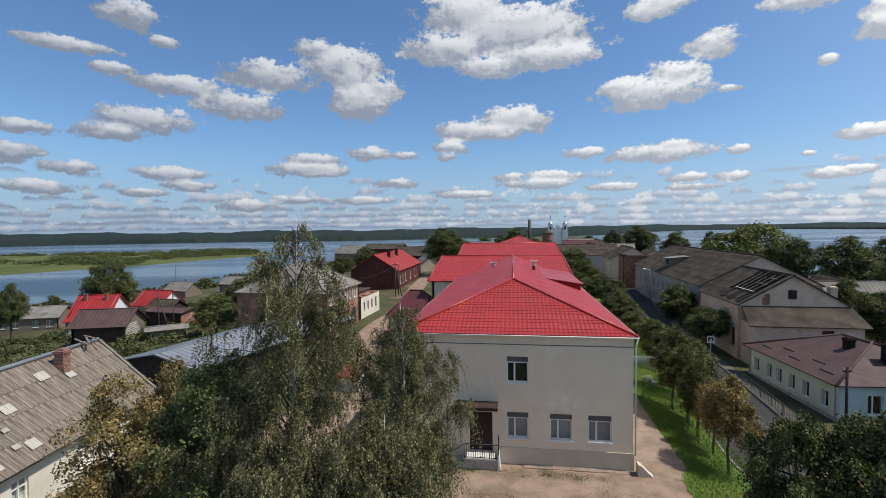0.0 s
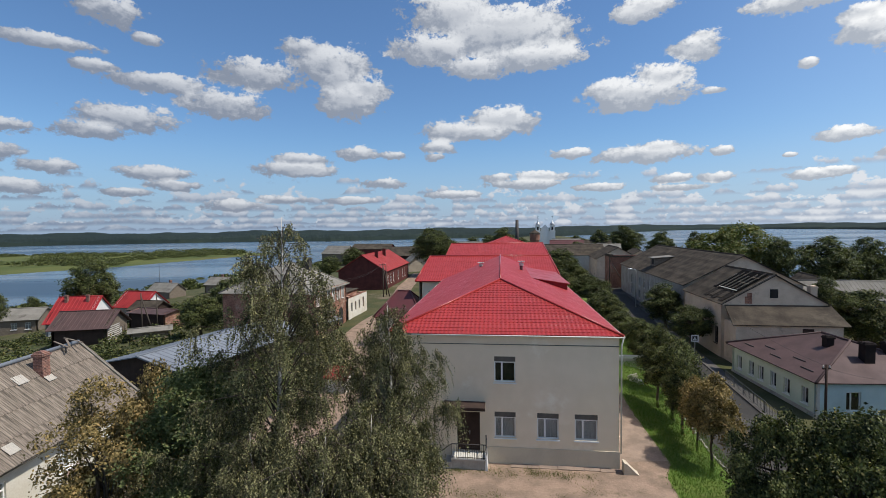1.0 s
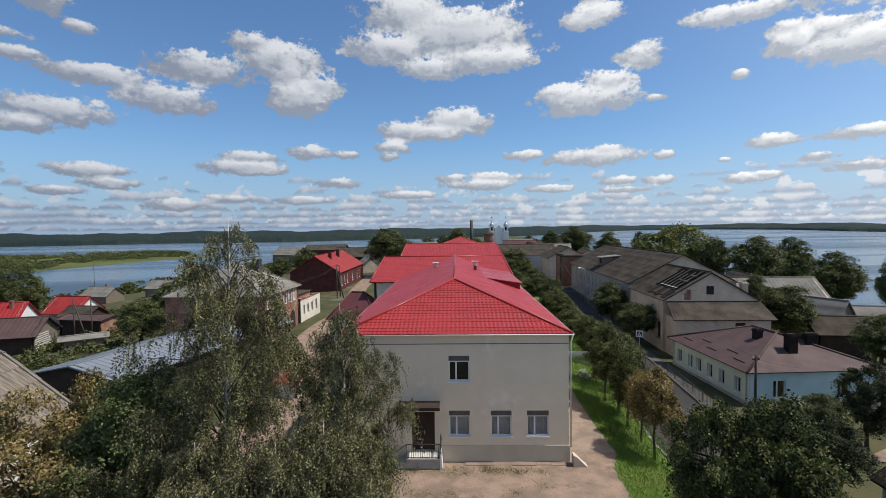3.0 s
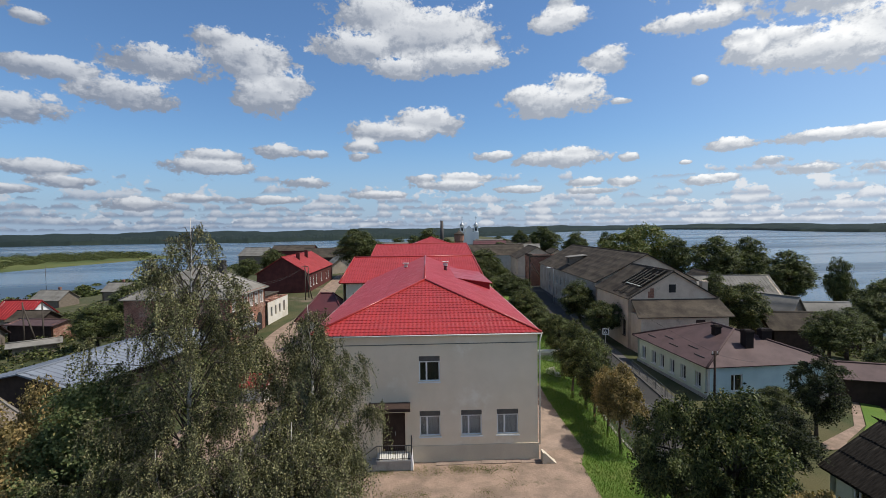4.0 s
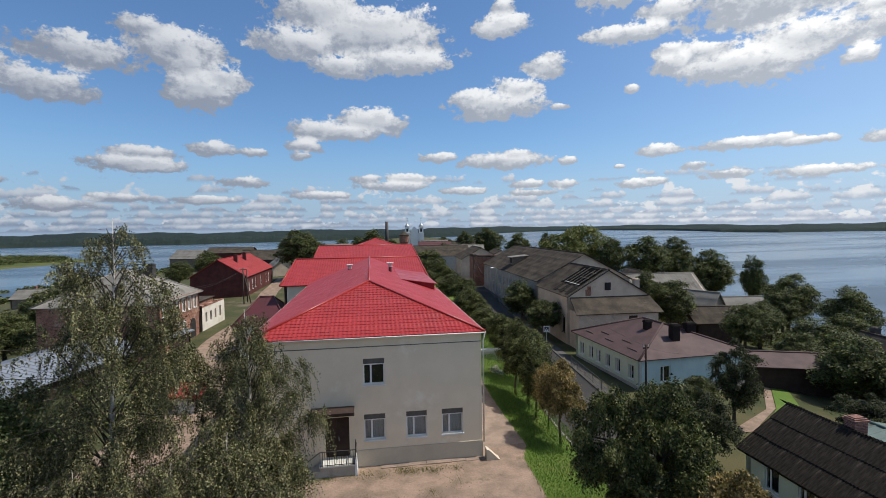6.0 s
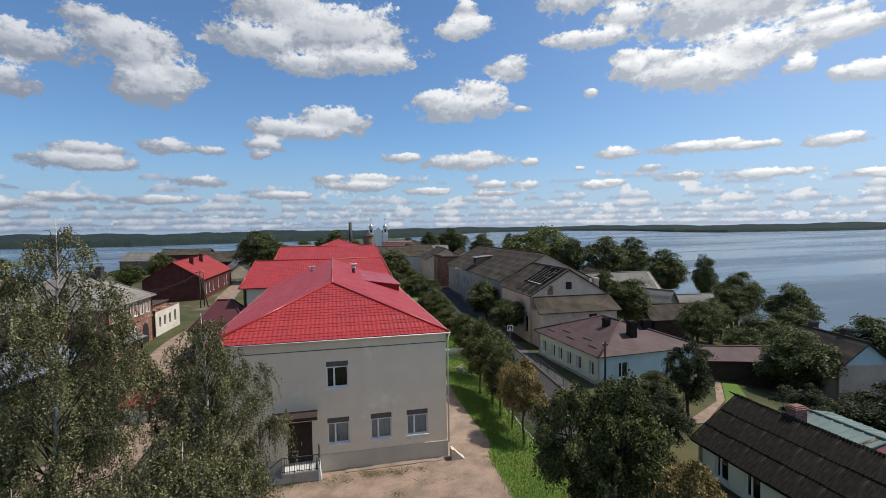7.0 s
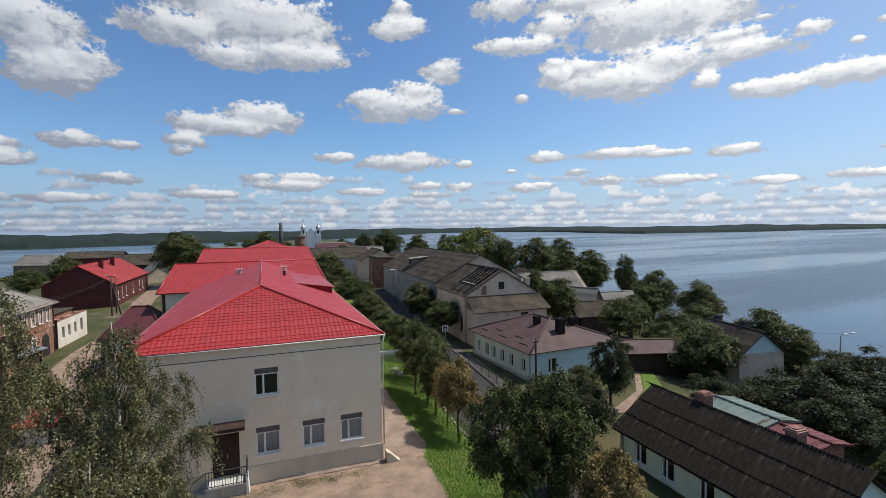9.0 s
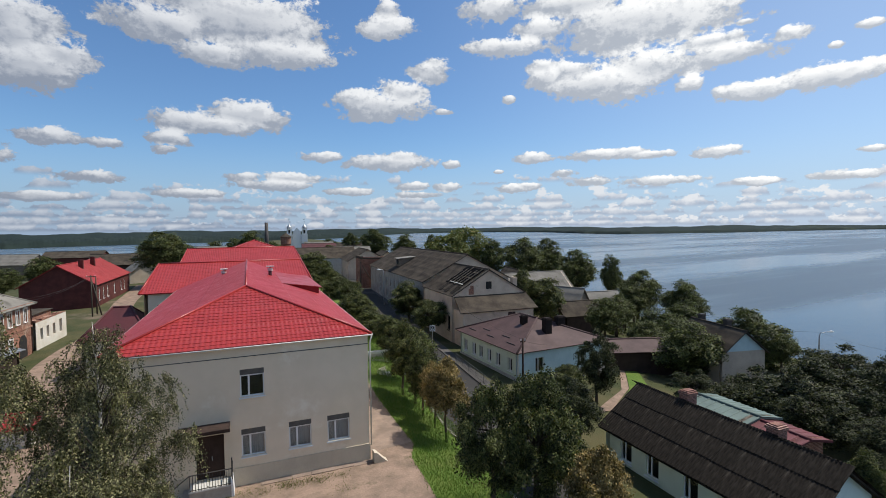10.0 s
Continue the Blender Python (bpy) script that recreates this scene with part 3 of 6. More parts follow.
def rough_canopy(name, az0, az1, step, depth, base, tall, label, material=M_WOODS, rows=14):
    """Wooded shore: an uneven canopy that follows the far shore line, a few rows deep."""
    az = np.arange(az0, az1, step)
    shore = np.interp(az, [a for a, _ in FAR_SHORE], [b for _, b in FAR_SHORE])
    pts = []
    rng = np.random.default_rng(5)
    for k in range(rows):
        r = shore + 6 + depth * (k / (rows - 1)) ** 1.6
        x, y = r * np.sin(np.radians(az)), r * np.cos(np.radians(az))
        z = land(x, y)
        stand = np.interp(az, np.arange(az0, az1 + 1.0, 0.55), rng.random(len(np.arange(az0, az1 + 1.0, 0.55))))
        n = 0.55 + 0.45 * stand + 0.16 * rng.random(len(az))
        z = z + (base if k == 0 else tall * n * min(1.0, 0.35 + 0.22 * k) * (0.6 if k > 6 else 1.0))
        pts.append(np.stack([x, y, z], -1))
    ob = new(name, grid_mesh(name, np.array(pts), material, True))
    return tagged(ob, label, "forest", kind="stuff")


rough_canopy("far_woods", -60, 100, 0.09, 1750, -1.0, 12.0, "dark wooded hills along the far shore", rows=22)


def make_spit():
    """The low marshy spit with its tip towards the open lake."""
    az = np.arange(-75, -18.4, 0.4)
    inner = np.interp(az, [-75, -43, -33, -25, -19], [330, 336, 362, 420, 478])
    outer = np.interp(az, [-75, -43, -33, -25, -21, -19], [700, 690, 660, 610, 540, 500])
    rows = []
    for k in range(10):
        t = k / 9
        r = inner + (outer - inner) * t
        z = LAKE - 0.3 + 0.9 * np.sin(math.pi * t) ** 0.5 * np.ones_like(az)
        rows.append(np.stack([r * np.sin(np.radians(az)), r * np.cos(np.radians(az)), z], -1))
    ob = new("marsh_spit", grid_mesh("marsh_spit", np.array(rows), M_MARSH, True))
    tagged(ob, "low green and straw-coloured marshy spit in the lake", "ground", kind="structure")


make_spit()


# ---- walls, windows, roofs ----
UNITS = {}


def wall_panel(w, h, holes, thick=0.35, z0=0.0):
    """A wall in the plane y = 0, from x = -w/2 to w/2, with openings (x, z, width, height) that go through it. It lies towards +y."""
    xs = sorted({-w / 2, w / 2, *[c for x, z, a, b in holes for c in (x - a / 2, x + a / 2)]})
    zs = sorted({z0, h, *[c for x, z, a, b in holes for c in (z, z + b)]})
    s = Shape()

    def open_at(x, z):
        return any(abs(x - hx) < a / 2 and hz < z < hz + b for hx, hz, a, b in holes)

    for xa, xb in zip(xs[:-1], xs[1:]):
        for za, zb in zip(zs[:-1], zs[1:]):
            if not open_at((xa + xb) / 2, (za + zb) / 2):
                s.face((xa, 0, za), (xb, 0, za), (xb, 0, zb), (xa, 0, zb))
                s.face((xb, thick, za), (xa, thick, za), (xa, thick, zb), (xb, thick, zb))
    for x, z, a, b in holes:
        l, r, t = x - a / 2, x + a / 2, z + b
        s.face((l, 0, z), (l, 0, t), (l, thick, t), (l, thick, z))
        s.face((r, 0, t), (r, 0, z), (r, thick, z), (r, thick, t))
        s.face((l, 0, t), (r, 0, t), (r, thick, t), (l, thick, t))
        s.face((r, 0, z), (l, 0, z), (l, thick, z), (r, thick, z))
    s.face((-w / 2, 0, h), (w / 2, 0, h), (w / 2, thick, h), (-w / 2, thick, h))
    return s


def window_unit(parent, x, z, w, h, m=None, style="two", sash=None, curtain_or_shade=True, sill=True):
    """A window in a wall opening: frame with mullions, pane, sill, and behind it a curtain or a near-black plate that
    paints in the unlit room. x is its middle, z its foot.
    """
    key = (round(w, 2), round(h, 2), style, sash.name if sash else "", curtain_or_shade)
    if key not in UNITS:
        f, b, y0, y1 = Shape(), 0.07, 0.10, 0.17
        top = h * 0.79 if style == "modern" else h
        f.box(-w / 2, y0, 0, w / 2, y1, b).box(-w / 2, y0, top - b, w / 2, y1, top)
        f.box(-w / 2, y0, b, -w / 2 + b, y1, top - b).box(w / 2 - b, y0, b, w / 2, y1, top - b)
        if style == "two":
            f.box(-w * 0.14 - 0.05, y0, b, -w * 0.14 + 0.05, y1, h - b)
        elif style == "modern":
            f.box(-w * 0.14 - 0.05, y0 - 0.01, b, -w * 0.14 + 0.05, y1, top - b)
        elif style == "cross":
            f.box(-0.035, y0, b, 0.035, y1, h - b).box(-w / 2 + b, y0, h * 0.66, w / 2 - b, y1, h * 0.66 + 0.06)
        UNITS[key] = (f.mesh("window", sash or M_WHITE), Shape().box(-w / 2 + b, 0.125, b, w / 2 - b, 0.14, h - b).mesh("pane", M_GLASS),
                      Shape().box(-w / 2 - 0.06, -0.10, -0.07, w / 2 + 0.06, 0.12, -0.015).mesh("sill", sash or M_WHITE),
                      Shape().box(-w / 2, 0.06, h * 0.795, w / 2, 0.2, h).mesh("blind_box", M_SHUTTER),
                      Shape().box(-w / 2, 0.3, 0, w / 2, 0.34, h).mesh("curtain_or_shade", M_CURTAIN if curtain_or_shade else M_DARK))
    win = part("window", UNITS[key][0], None, parent)
    win.matrix_basis = (m or Matrix()) @ Matrix.Translation((x, 0, z))
    part("pane", UNITS[key][1], None, win).visible_shadow = False
    if sill:
        part("sill", UNITS[key][2], None, win)
    if style == "modern":
        part("blind_box", UNITS[key][3], None, win)
    part("curtain_or_shade", UNITS[key][4], None, win)
    return win


def profile(kind):
    """Samples across and up, per metre, and the relief of a roof covering."""
    if kind == "tile":
        return 0.26, 6, 0.35, 4, lambda s, t: 0.022 * (0.5 + 0.5 * np.cos(2 * np.pi * s / 0.26)) + 0.024 * (1 - (t / 0.35) % 1.0)
    if kind == "tile_far":
        return 0.30, 4, 0.40, 3, lambda s, t: 0.026 * (0.5 + 0.5 * np.cos(2 * np.pi * s / 0.30)) + 0.010 * (1 - (t / 0.40) % 1.0)
    if kind == "wave":
        return 0.18, 6, 1.6, 3, lambda s, t: 0.026 * (0.5 + 0.5 * np.cos(2 * np.pi * s / 0.18)) + 0.02 * (1 - (t / 1.6) % 1.0)
    if kind == "wave_far":
        return 0.26, 4, 1.6, 3, lambda s, t: 0.012 * (0.5 + 0.5 * np.cos(2 * np.pi * s / 0.26)) + 0.005 * (1 - (t / 1.6) % 1.0)
    if kind == "seam":
        return 0.6, 12, 3.0, 2, lambda s, t: 0.045 * ((s / 0.6) % 1.0 < 0.09)
    return 2.0, 1, 2.0, 1, lambda s, t: 0.0 * s


def slope_mesh(name, length, run, rise, a, b, kind, material, thick=0.10):
    """One roof slope. Local x along the eave, y level towards the ridge, z up; insets a and b shorten the ridge (hips)."""
    lt = math.hypot(run, rise)
    ps, ns, pt, nt, relief = profile(kind)
    us = np.unique(np.concatenate([np.linspace(0, length, max(2, int(length / ps * ns) + 1)), [min(a, length), max(0, length - b)]]))
    fr = [0.0]
    k = 1
    while k * pt < lt:
        fr += [k * pt - 0.012, k * pt]
        fr += [k * pt + pt * j / nt for j in range(1, nt - 1) if k * pt + pt * j / nt < lt]
        k += 1
    ts = np.array([*sorted(q for q in fr if q < lt), lt])
    top = np.full_like(us, lt)
    if a > 0:
        top = np.minimum(top, us / a * lt)
    if b > 0:
        top = np.minimum(top, (length - us) / b * lt)
    tt = np.minimum(ts[:, None], np.maximum(top, 0)[None, :])
    ss = np.broadcast_to(us, tt.shape)
    lift = relief(ss, tt)
    c, si = run / lt, rise / lt
    pts = np.stack([ss, tt * c - lift * si, tt * si + lift * c], -1)
    me = grid_mesh(name, pts, material, kind in ("wave", "wave_far"))
    # underside and edge boards
    s = Shape()
    n = Vector((0, si, -c)) * thick
    ring = [Vector((0, 0, 0)), Vector((length, 0, 0)), Vector((length - b, run, rise)), Vector((a, run, rise))]
    if length - a - b < 0.01:
        ring = ring[:3]
    low = [p + n for p in ring]
    s.face(*[tuple(p) for p in reversed(low)])
    for i in range(len(ring)):
        j = (i + 1) % len(ring)
        s.face(tuple(ring[j]), tuple(ring[i]), tuple(low[i]), tuple(low[j]))
    bm = bmesh.new()
    bm.from_mesh(me)
    extra = s.mesh("edge", material)
    bm.from_mesh(extra)
    bm.to_mesh(me)
    bm.free()
    bpy.data.meshes.remove(extra)
    return me


def roof(parent, w, d, eave, rise, over, style, kind, material, cap=None, hip=None):
    """Slopes over a plan w by d centred on the thing, ridge along y. style: gable or hip. Each slope and ridge cap is a part."""
    hw, hd = w / 2 + over, d / 2 + over
    drop = rise / (w / 2) * over
    rise2 = rise + drop
    z = eave - drop
    inset = (hip if hip else hw) if style == "hip" else 0.0
    inset = min(inset, hd)
    for sx in (-1, 1):
        me = slope_mesh("roof_slope", 2 * hd, hw, rise2, inset, inset, kind, material)
        ob = part("roof_slope", me, None, parent)
        ob.matrix_basis = pose(sx * hw, sx * -hd, z, 0, 0, 90) if sx > 0 else pose(-hw, hd, z, 0, 0, -90)
    if style == "hip":
        for sy in (-1, 1):
            me = slope_mesh("roof_slope", 2 * hw, inset, rise2, hw, hw, kind, material)
            ob = part("roof_slope", me, None, parent)
            ob.matrix_basis = pose(-hw, -hd, z) if sy < 0 else pose(hw, hd, z, 0, 0, 180)
    top = z + rise2
    caps = [((0, -hd + inset, top), (0, hd - inset, top))] if hd - inset > 0.05 else []
    if style == "hip":
        caps += [((sx * hw, sy * hd, z), (0, sy * (hd - inset), top)) for sx in (-1, 1) for sy in (-1, 1)]
    for p, q in caps:
        p, q = Vector(p) + Vector((0, 0, 0.03)), Vector(q) + Vector((0, 0, 0.03))
        part("ridge_cap", Shape().tube([p, q], [0.10, 0.10], 8), cap or material, parent, smooth=True)


def gable_wall(w, eave, rise, thick=0.3, hole=None):
    """The triangle of a gable, standing on the wall at the eave's height."""
    s = Shape()
    ring = [(-w / 2, eave), (w / 2, eave), (0, eave + rise)]
    s.prism(ring, 0, thick)
    return s


def chimney(parent, x, y, z0, z1, w=0.55, d=0.55, material=None, cap=True, pots=0):
    s = Shape().box(-w / 2, -d / 2, z0, w / 2, d / 2, z1)
    if cap:
        s.box(-w / 2 - 0.06, -d / 2 - 0.06, z1 - 0.22, w / 2 + 0.06, d / 2 + 0.06, z1 - 0.08)
        s.box(-w / 2 + 0.09, -d / 2 + 0.09, z1, w / 2 - 0.09, d / 2 - 0.09, z1 + 0.05)
    ob = part("chimney", s, material or M_CHIMBRICK, parent)
    ob.matrix_basis = Matrix.Translation((x, y, 0))
    return ob


SIDES = {"front": (0, -1), "right": (1, 0), "back": (0, 1), "left": (-1, 0)}


def house(name, label, x, y, rz, w, d, eave, rise, wall, cover, style="gable", kind="wave_far", ground=None, over=0.35, windows=(), chimneys=(),
          sash=None, gable=None, wstyle="cross", sidewalls=None, cap=None, category="house", foot=1.0, hip=None, group="", curtain_or_shade=True):
    """A house: ridge along its own y. Heights count from its ground. windows: (side, x, z, w, h)."""
    z = height(x, y) if ground is None else ground
    root = thing(name, pose(x, y, z, 0, 0, rz), label, category, group)
    for side, (sx, sy) in SIDES.items():
        width = w if sy else d
        off = d / 2 if sy else w / 2
        spin = {"front": 0, "right": 90, "back": 180, "left": 270}[side]
        m = pose(sx * off, sy * off, 0, 0, 0, spin)
        holes = [(a, b, c, e) for s, a, b, c, e in windows if s == side]
        material = (sidewalls or {}).get(side, wall)
        wide = width - (0.004 if sy else 0.7)
        ob = part("wall", wall_panel(wide, eave, holes, 0.35, -foot), material, root)
        ob.matrix_basis = m
        for a, b, c, e in holes:
            window_unit(root, a, b, c, e, m, wstyle, sash, curtain_or_shade)
        if style == "gable" and sy:
            gob = part("gable", gable_wall(w, eave, rise), gable or material, root)
            gob.matrix_basis = m
    roof(root, w, d, eave, rise, over, style, kind, cover, cap, hip)
    for c in chimneys:
        chimney(root, *c)
    return root

# ---- the main building with the red roof ----
MAIN = -8.5


def main_building():
    """Cream two-storey block. Local x along the facade, y away from the yard, the facade's right foot at (0, 0)."""
    w, d, eave, rise = 13.45, 42.0, 7.84, 2.42
    root = thing("school_building", pose(10.72, 26.15, 0, 0, 0, MAIN), "long cream-rendered two-storey building with a red metal tile hip roof", "building")
    mid = -w / 2
    holes = [(-6.50 - mid, 4.90, 1.24, 1.54), (-6.50 - mid, 1.58, 1.24, 1.54), (-4.01 - mid, 1.58, 1.24, 1.54), (-1.83 - mid, 1.58, 1.30, 1.54), (-8.68 - mid, 0.64, 1.38, 2.42)]
    m = Matrix.Translation((mid, 0, 0))
    front = part("front_wall", wall_panel(w, eave - 0.12, holes, 0.45, -0.6), M_CREAM, root)
    front.matrix_basis = m
    for hx, hz, hw, hh in holes[:4]:
        window_unit(root, hx, hz, hw, hh, m, "modern", curtain_or_shade=hz < 4)
    side = wall_panel(d - 0.9, eave - 0.12, [(k, z, 1.3, 1.65) for k in (-17, -13, -9, -5, -1, 3, 7, 11, 15) for z in (1.7, 5.0)], 0.45, -0.6)
    for name, mm in (("right_wall", pose(0, d / 2, 0, 0, 0, 90)), ("left_wall", pose(-w, d / 2, 0, 0, 0, 270))):
        ob = part(name, Shape().add(side), M_CREAM, root)
        ob.matrix_basis = mm
        for k in (-17, -13, -9, -5, -1, 3, 7, 11, 15):
            for z in (1.7, 5.0):
                window_unit(root, k, z, 1.3, 1.65, mm, "modern")
    back = part("back_wall", wall_panel(w, eave - 0.12, [], 0.45, -0.6), M_CREAM, root)
    back.matrix_basis = pose(mid, d, 0, 0, 0, 180)
    # plinth, a hand's width proud, and the string line below the eaves
    part("plinth", Shape().box(-w - 0.04, -0.05, -0.5, -9.70, -0.003, 1.02).box(-7.60, -0.05, -0.5, 0.05, -0.003, 1.02), M_PLINTH, root)
    part("eave_line", Shape().box(-w - 0.02, -0.03, eave - 0.70, 0.02, -0.003, eave - 0.66), M_SHUTTER, root, "thin dark line below the eaves")
    part("string_course", Shape().box(-w - 0.03, -0.10, eave - 0.20, 0.03, -0.003, eave - 0.125), M_CREAM, root)
    # door, canopy, steps with railing
    door = part("door", Shape().box(-9.37, 0.22, 0.64, -7.99, 0.30, 3.06), M_DARKWOOD, root, "dark brown double door")
    for k in (-9.02, -8.34):
        part("door_panel", Shape().box(k - 0.29, 0.195, 0.80, k + 0.29, 0.219, 2.95), M_DARKWOOD, door)
    part("door_handle", Shape().box(-8.62, 0.14, 1.62, -8.59, 0.194, 1.84), M_METAL, door)
    part("canopy", Shape().box(-10.12, -1.15, 3.62, -7.66, -0.004, 3.70), M_DARKWOOD, root, "thin dark metal canopy")
    part("canopy_trim", Shape().box(-10.15, -1.20, 3.57, -7.63, -1.155, 3.75), M_DARKWOOD, root)
    part("lintel_beam", Shape().box(-9.75, -0.10, 3.18, -7.75, -0.004, 3.26), M_DARKWOOD, root)
    steps = part("steps", Shape().box(-9.62, -0.95, -0.2, -7.66, -0.056, 0.60).box(-9.98, -0.95, -0.2, -9.624, -0.056, 0.40).box(-10.34, -0.95, -0.2, -9.984, -0.056, 0.20), M_CONC, root, "concrete steps with sunlight painted into the landing's white")
    # white of landing and cheek paints in sunlight on the concrete
    part("landing", Shape().box(-9.66, -1.0, 0.604, -7.60, -0.06, 0.66), M_WHITEDIRTY, steps)
    part("sunlit_cheek", Shape().prism([(-7.655, -0.1), (-7.50, -0.1), (-7.58, 0.95), (-7.655, 0.95)], -1.0, -0.06), M_WHITE, steps)
    for k in range(16):
        part("baluster", Shape().box(-9.60 + k * 0.131, -0.985, 0.66, -9.575 + k * 0.131, -0.96, 1.50), M_IRON, root)
    part("handrail", Shape().tube([(-10.3, -0.97, 1.0), (-9.6, -0.97, 1.52), (-7.6, -0.97, 1.52)], [0.028] * 3, 6), M_IRON, root)
    part("lower_rail", Shape().box(-9.6, -0.99, 0.72, -7.6, -0.955, 0.75), M_IRON, root)
    part("rail_post", Shape().box(-7.63, -0.99, 0.66, -7.57, -0.94, 2.1), M_IRON, root)
    for k in range(5):
        part("baluster", Shape().box(-7.62, -0.85 + k * 0.17, 0.66, -7.595, -0.825 + k * 0.17, 1.50), M_IRON, root)
    part("side_handrail", Shape().tube([(-7.6, -0.97, 1.52), (-7.6, -0.1, 1.52)], [0.028] * 2, 6), M_IRON, root)
    # the roof: two long slopes and the front hip
    over, hw = 0.20, w / 2 + 0.20
    drop = rise / (w / 2) * over
    z, up = eave - drop, rise + drop
    long = d - 4.0
    for sx in (-1, 1):
        me = slope_mesh("roof_slope", long, hw, up, hw if sx > 0 else 0.0, hw if sx < 0 else 0.0, "tile", M_REDTILE)
        ob = part("roof_slope", me, None, root)
        ob.matrix_basis = pose(mid + hw, -over, z, 0, 0, 90) if sx > 0 else pose(mid - hw, long - over, z, 0, 0, -90)
    ob = part("roof_hip", slope_mesh("roof_hip", 2 * hw, hw, up, hw, hw, "tile", M_REDTILE), None, root)
    ob.matrix_basis = pose(mid - hw, -over, z)
    top = z + up
    for p, q in (((mid - hw, -over, z), (mid, hw - over, top)), ((mid + hw, -over, z), (mid, hw - over, top)), ((mid, hw - over, top), (mid, long - over, top))):
        part("ridge_cap", Shape().tube([Vector(p) + Vector((0, 0, 0.05)), Vector(q) + Vector((0, 0, 0.05))], [0.075, 0.075], 8), M_REDTILE, root, smooth=True)
    part("soffit", Shape().box(mid - hw + 0.03, -over + 0.03, z - 0.10, mid + hw - 0.03, 0.4, z - 0.085), M_WHITEDIRTY, root)
    # gutters and the downpipe at the corner
    part("gutter", Shape().tube([(mid - hw, -over - 0.06, z - 0.04), (mid + hw, -over - 0.06, z - 0.04)], [0.040, 0.040], 8), M_WHITEDIRTY, root, smooth=True)
    part("gutter", Shape().tube([(mid - hw - 0.06, -over, z - 0.04), (mid - hw - 0.06, long - 1, z - 0.04)], [0.040, 0.040], 8), M_WHITEDIRTY, root, smooth=True)
    part("gutter", Shape().tube([(mid + hw + 0.06, -over, z - 0.04), (mid + hw + 0.06, long - 1, z - 0.04)], [0.040, 0.040], 8), M_WHITEDIRTY, root, smooth=True)
    part("downpipe", Shape().tube([(hw + mid, -over, z - 0.05), (0.10, -0.12, z - 0.55), (0.10, -0.12, 0.95)], [0.045, 0.045, 0.045], 8), M_WHITEDIRTY, root, "white metal downpipe", True)
    # vents on the slopes
    for vx, vy, vz in ((-9.0, 27.6, 9.1), (-4.52, 23.0, 9.55)):
        vent = part("vent_pipe", Shape().tube([(vx, vy, vz - 0.4), (vx, vy, vz + 0.50)], [0.17, 0.17], 10), M_REDDULL, root, smooth=True)
        part("vent_hood", Shape().tube([(vx, vy, vz + 0.42), (vx, vy, vz + 0.70)], [0.25, 0.25], 10).box(vx - 0.36, vy - 0.36, vz + 0.82, vx + 0.36, vy + 0.36, vz + 0.90).tube([(vx, vy, vz + 0.68), (vx, vy, vz + 0.84)], [0.08, 0.08], 6), M_WHITEDIRTY, vent, "pale sheet metal hood")
    # long low dormer on the street slope
    x0, x1, y0, y1 = -3.45, -0.42, 17.8, 29.5
    slope = rise / (w / 2)
    z0, zl, zh = eave + rise - slope * (x0 - mid) + 0.02, eave + rise - slope * (x1 - mid) - 0.1, 8.62
    dormer = part("dormer", Shape().face((x0, y0, z0), (x1, y0, zl), (x1, y0, zh)).face((x1, y0, zl), (x1, y1, zl), (x1, y1, zh), (x1, y0, zh)).face((x0, y1, z0), (x1, y1, zh), (x1, y1, zl)), M_REDOLD, root, "low red dormer on the street slope")
    part("dormer_roof", Shape().prism([(x0 - 0.3, z0 + 0.05), (x1 + 0.25, zh - 0.03), (x1 + 0.25, zh + 0.03), (x0 - 0.3, z0 + 0.12)], y0 - 0.2, y1 + 0.2), M_REDTILE, dormer)
    return root


main_building()


def drain_slab():
    root = thing("drain_slab", pose(10.95, 25.75, 0, 0, 0, MAIN), "white-painted sloping concrete slab under the downpipe", "slab")
    part("slab", Shape().prism([(-0.15, 0.02), (0.68, 0.02), (0.54, 0.10), (0.02, 0.62), (-0.15, 0.68)], -0.30, 0.22), M_PLINTH, root)
    pav = thing("blind_area", pose(10.72, 26.15, 0, 0, 0, MAIN), "cracked concrete strip along the foot of the wall", "paving")
    s = Shape()
    x = 0.2
    for k, wd in enumerate((1.3, 0.9, 1.5, 1.1, 1.6)):
        s.box(x - wd + 0.03, -0.48 + 0.05 * (k % 2), -0.1, x, -0.06, 0.035 + 0.012 * (k % 3))
        x -= wd
    part("concrete_strip", s, M_PATH, pav)


drain_slab()

# the cross wing behind, its lower annex and the blocks farther back
house("school_wing", "cream two-storey cross wing with a red metal tile roof", 7.95, 63.5, 90 + MAIN, 14.0, 17.0, 7.70, 2.5, M_CREAM, M_REDTILE, "hip", "tile_far", 0, 0.4,
      [("left", -6.6, 4.4, 1.5, 1.9), ("left", -6.6, 1.3, 1.5, 1.7), ("left", -3.6, 4.4, 1.5, 1.9)], wstyle="modern", category="building", hip=0.8)
# the annex roof's shade is put into its dark red colour
house("annex", "low cream annex with a red sheet roof darkened to paint in its shade", -3.5, 59.0, 90 + MAIN, 7.0, 5.4, 3.7, 2.5, M_CREAM, M_REDDULL, "hip", "plain", 0, 0.3,
      [("left", 0.4, 1.3, 1.6, 1.3)], wstyle="modern", category="building", hip=2.2)
house("rear_block", "red-roofed rear block of the school", 14.3, 101.0, 90 - 8, 15.0, 20.4, 8.0, 2.7, M_CREAM, M_REDTILE, "hip", "tile_far", 0, 0.4, category="building", hip=0.8)
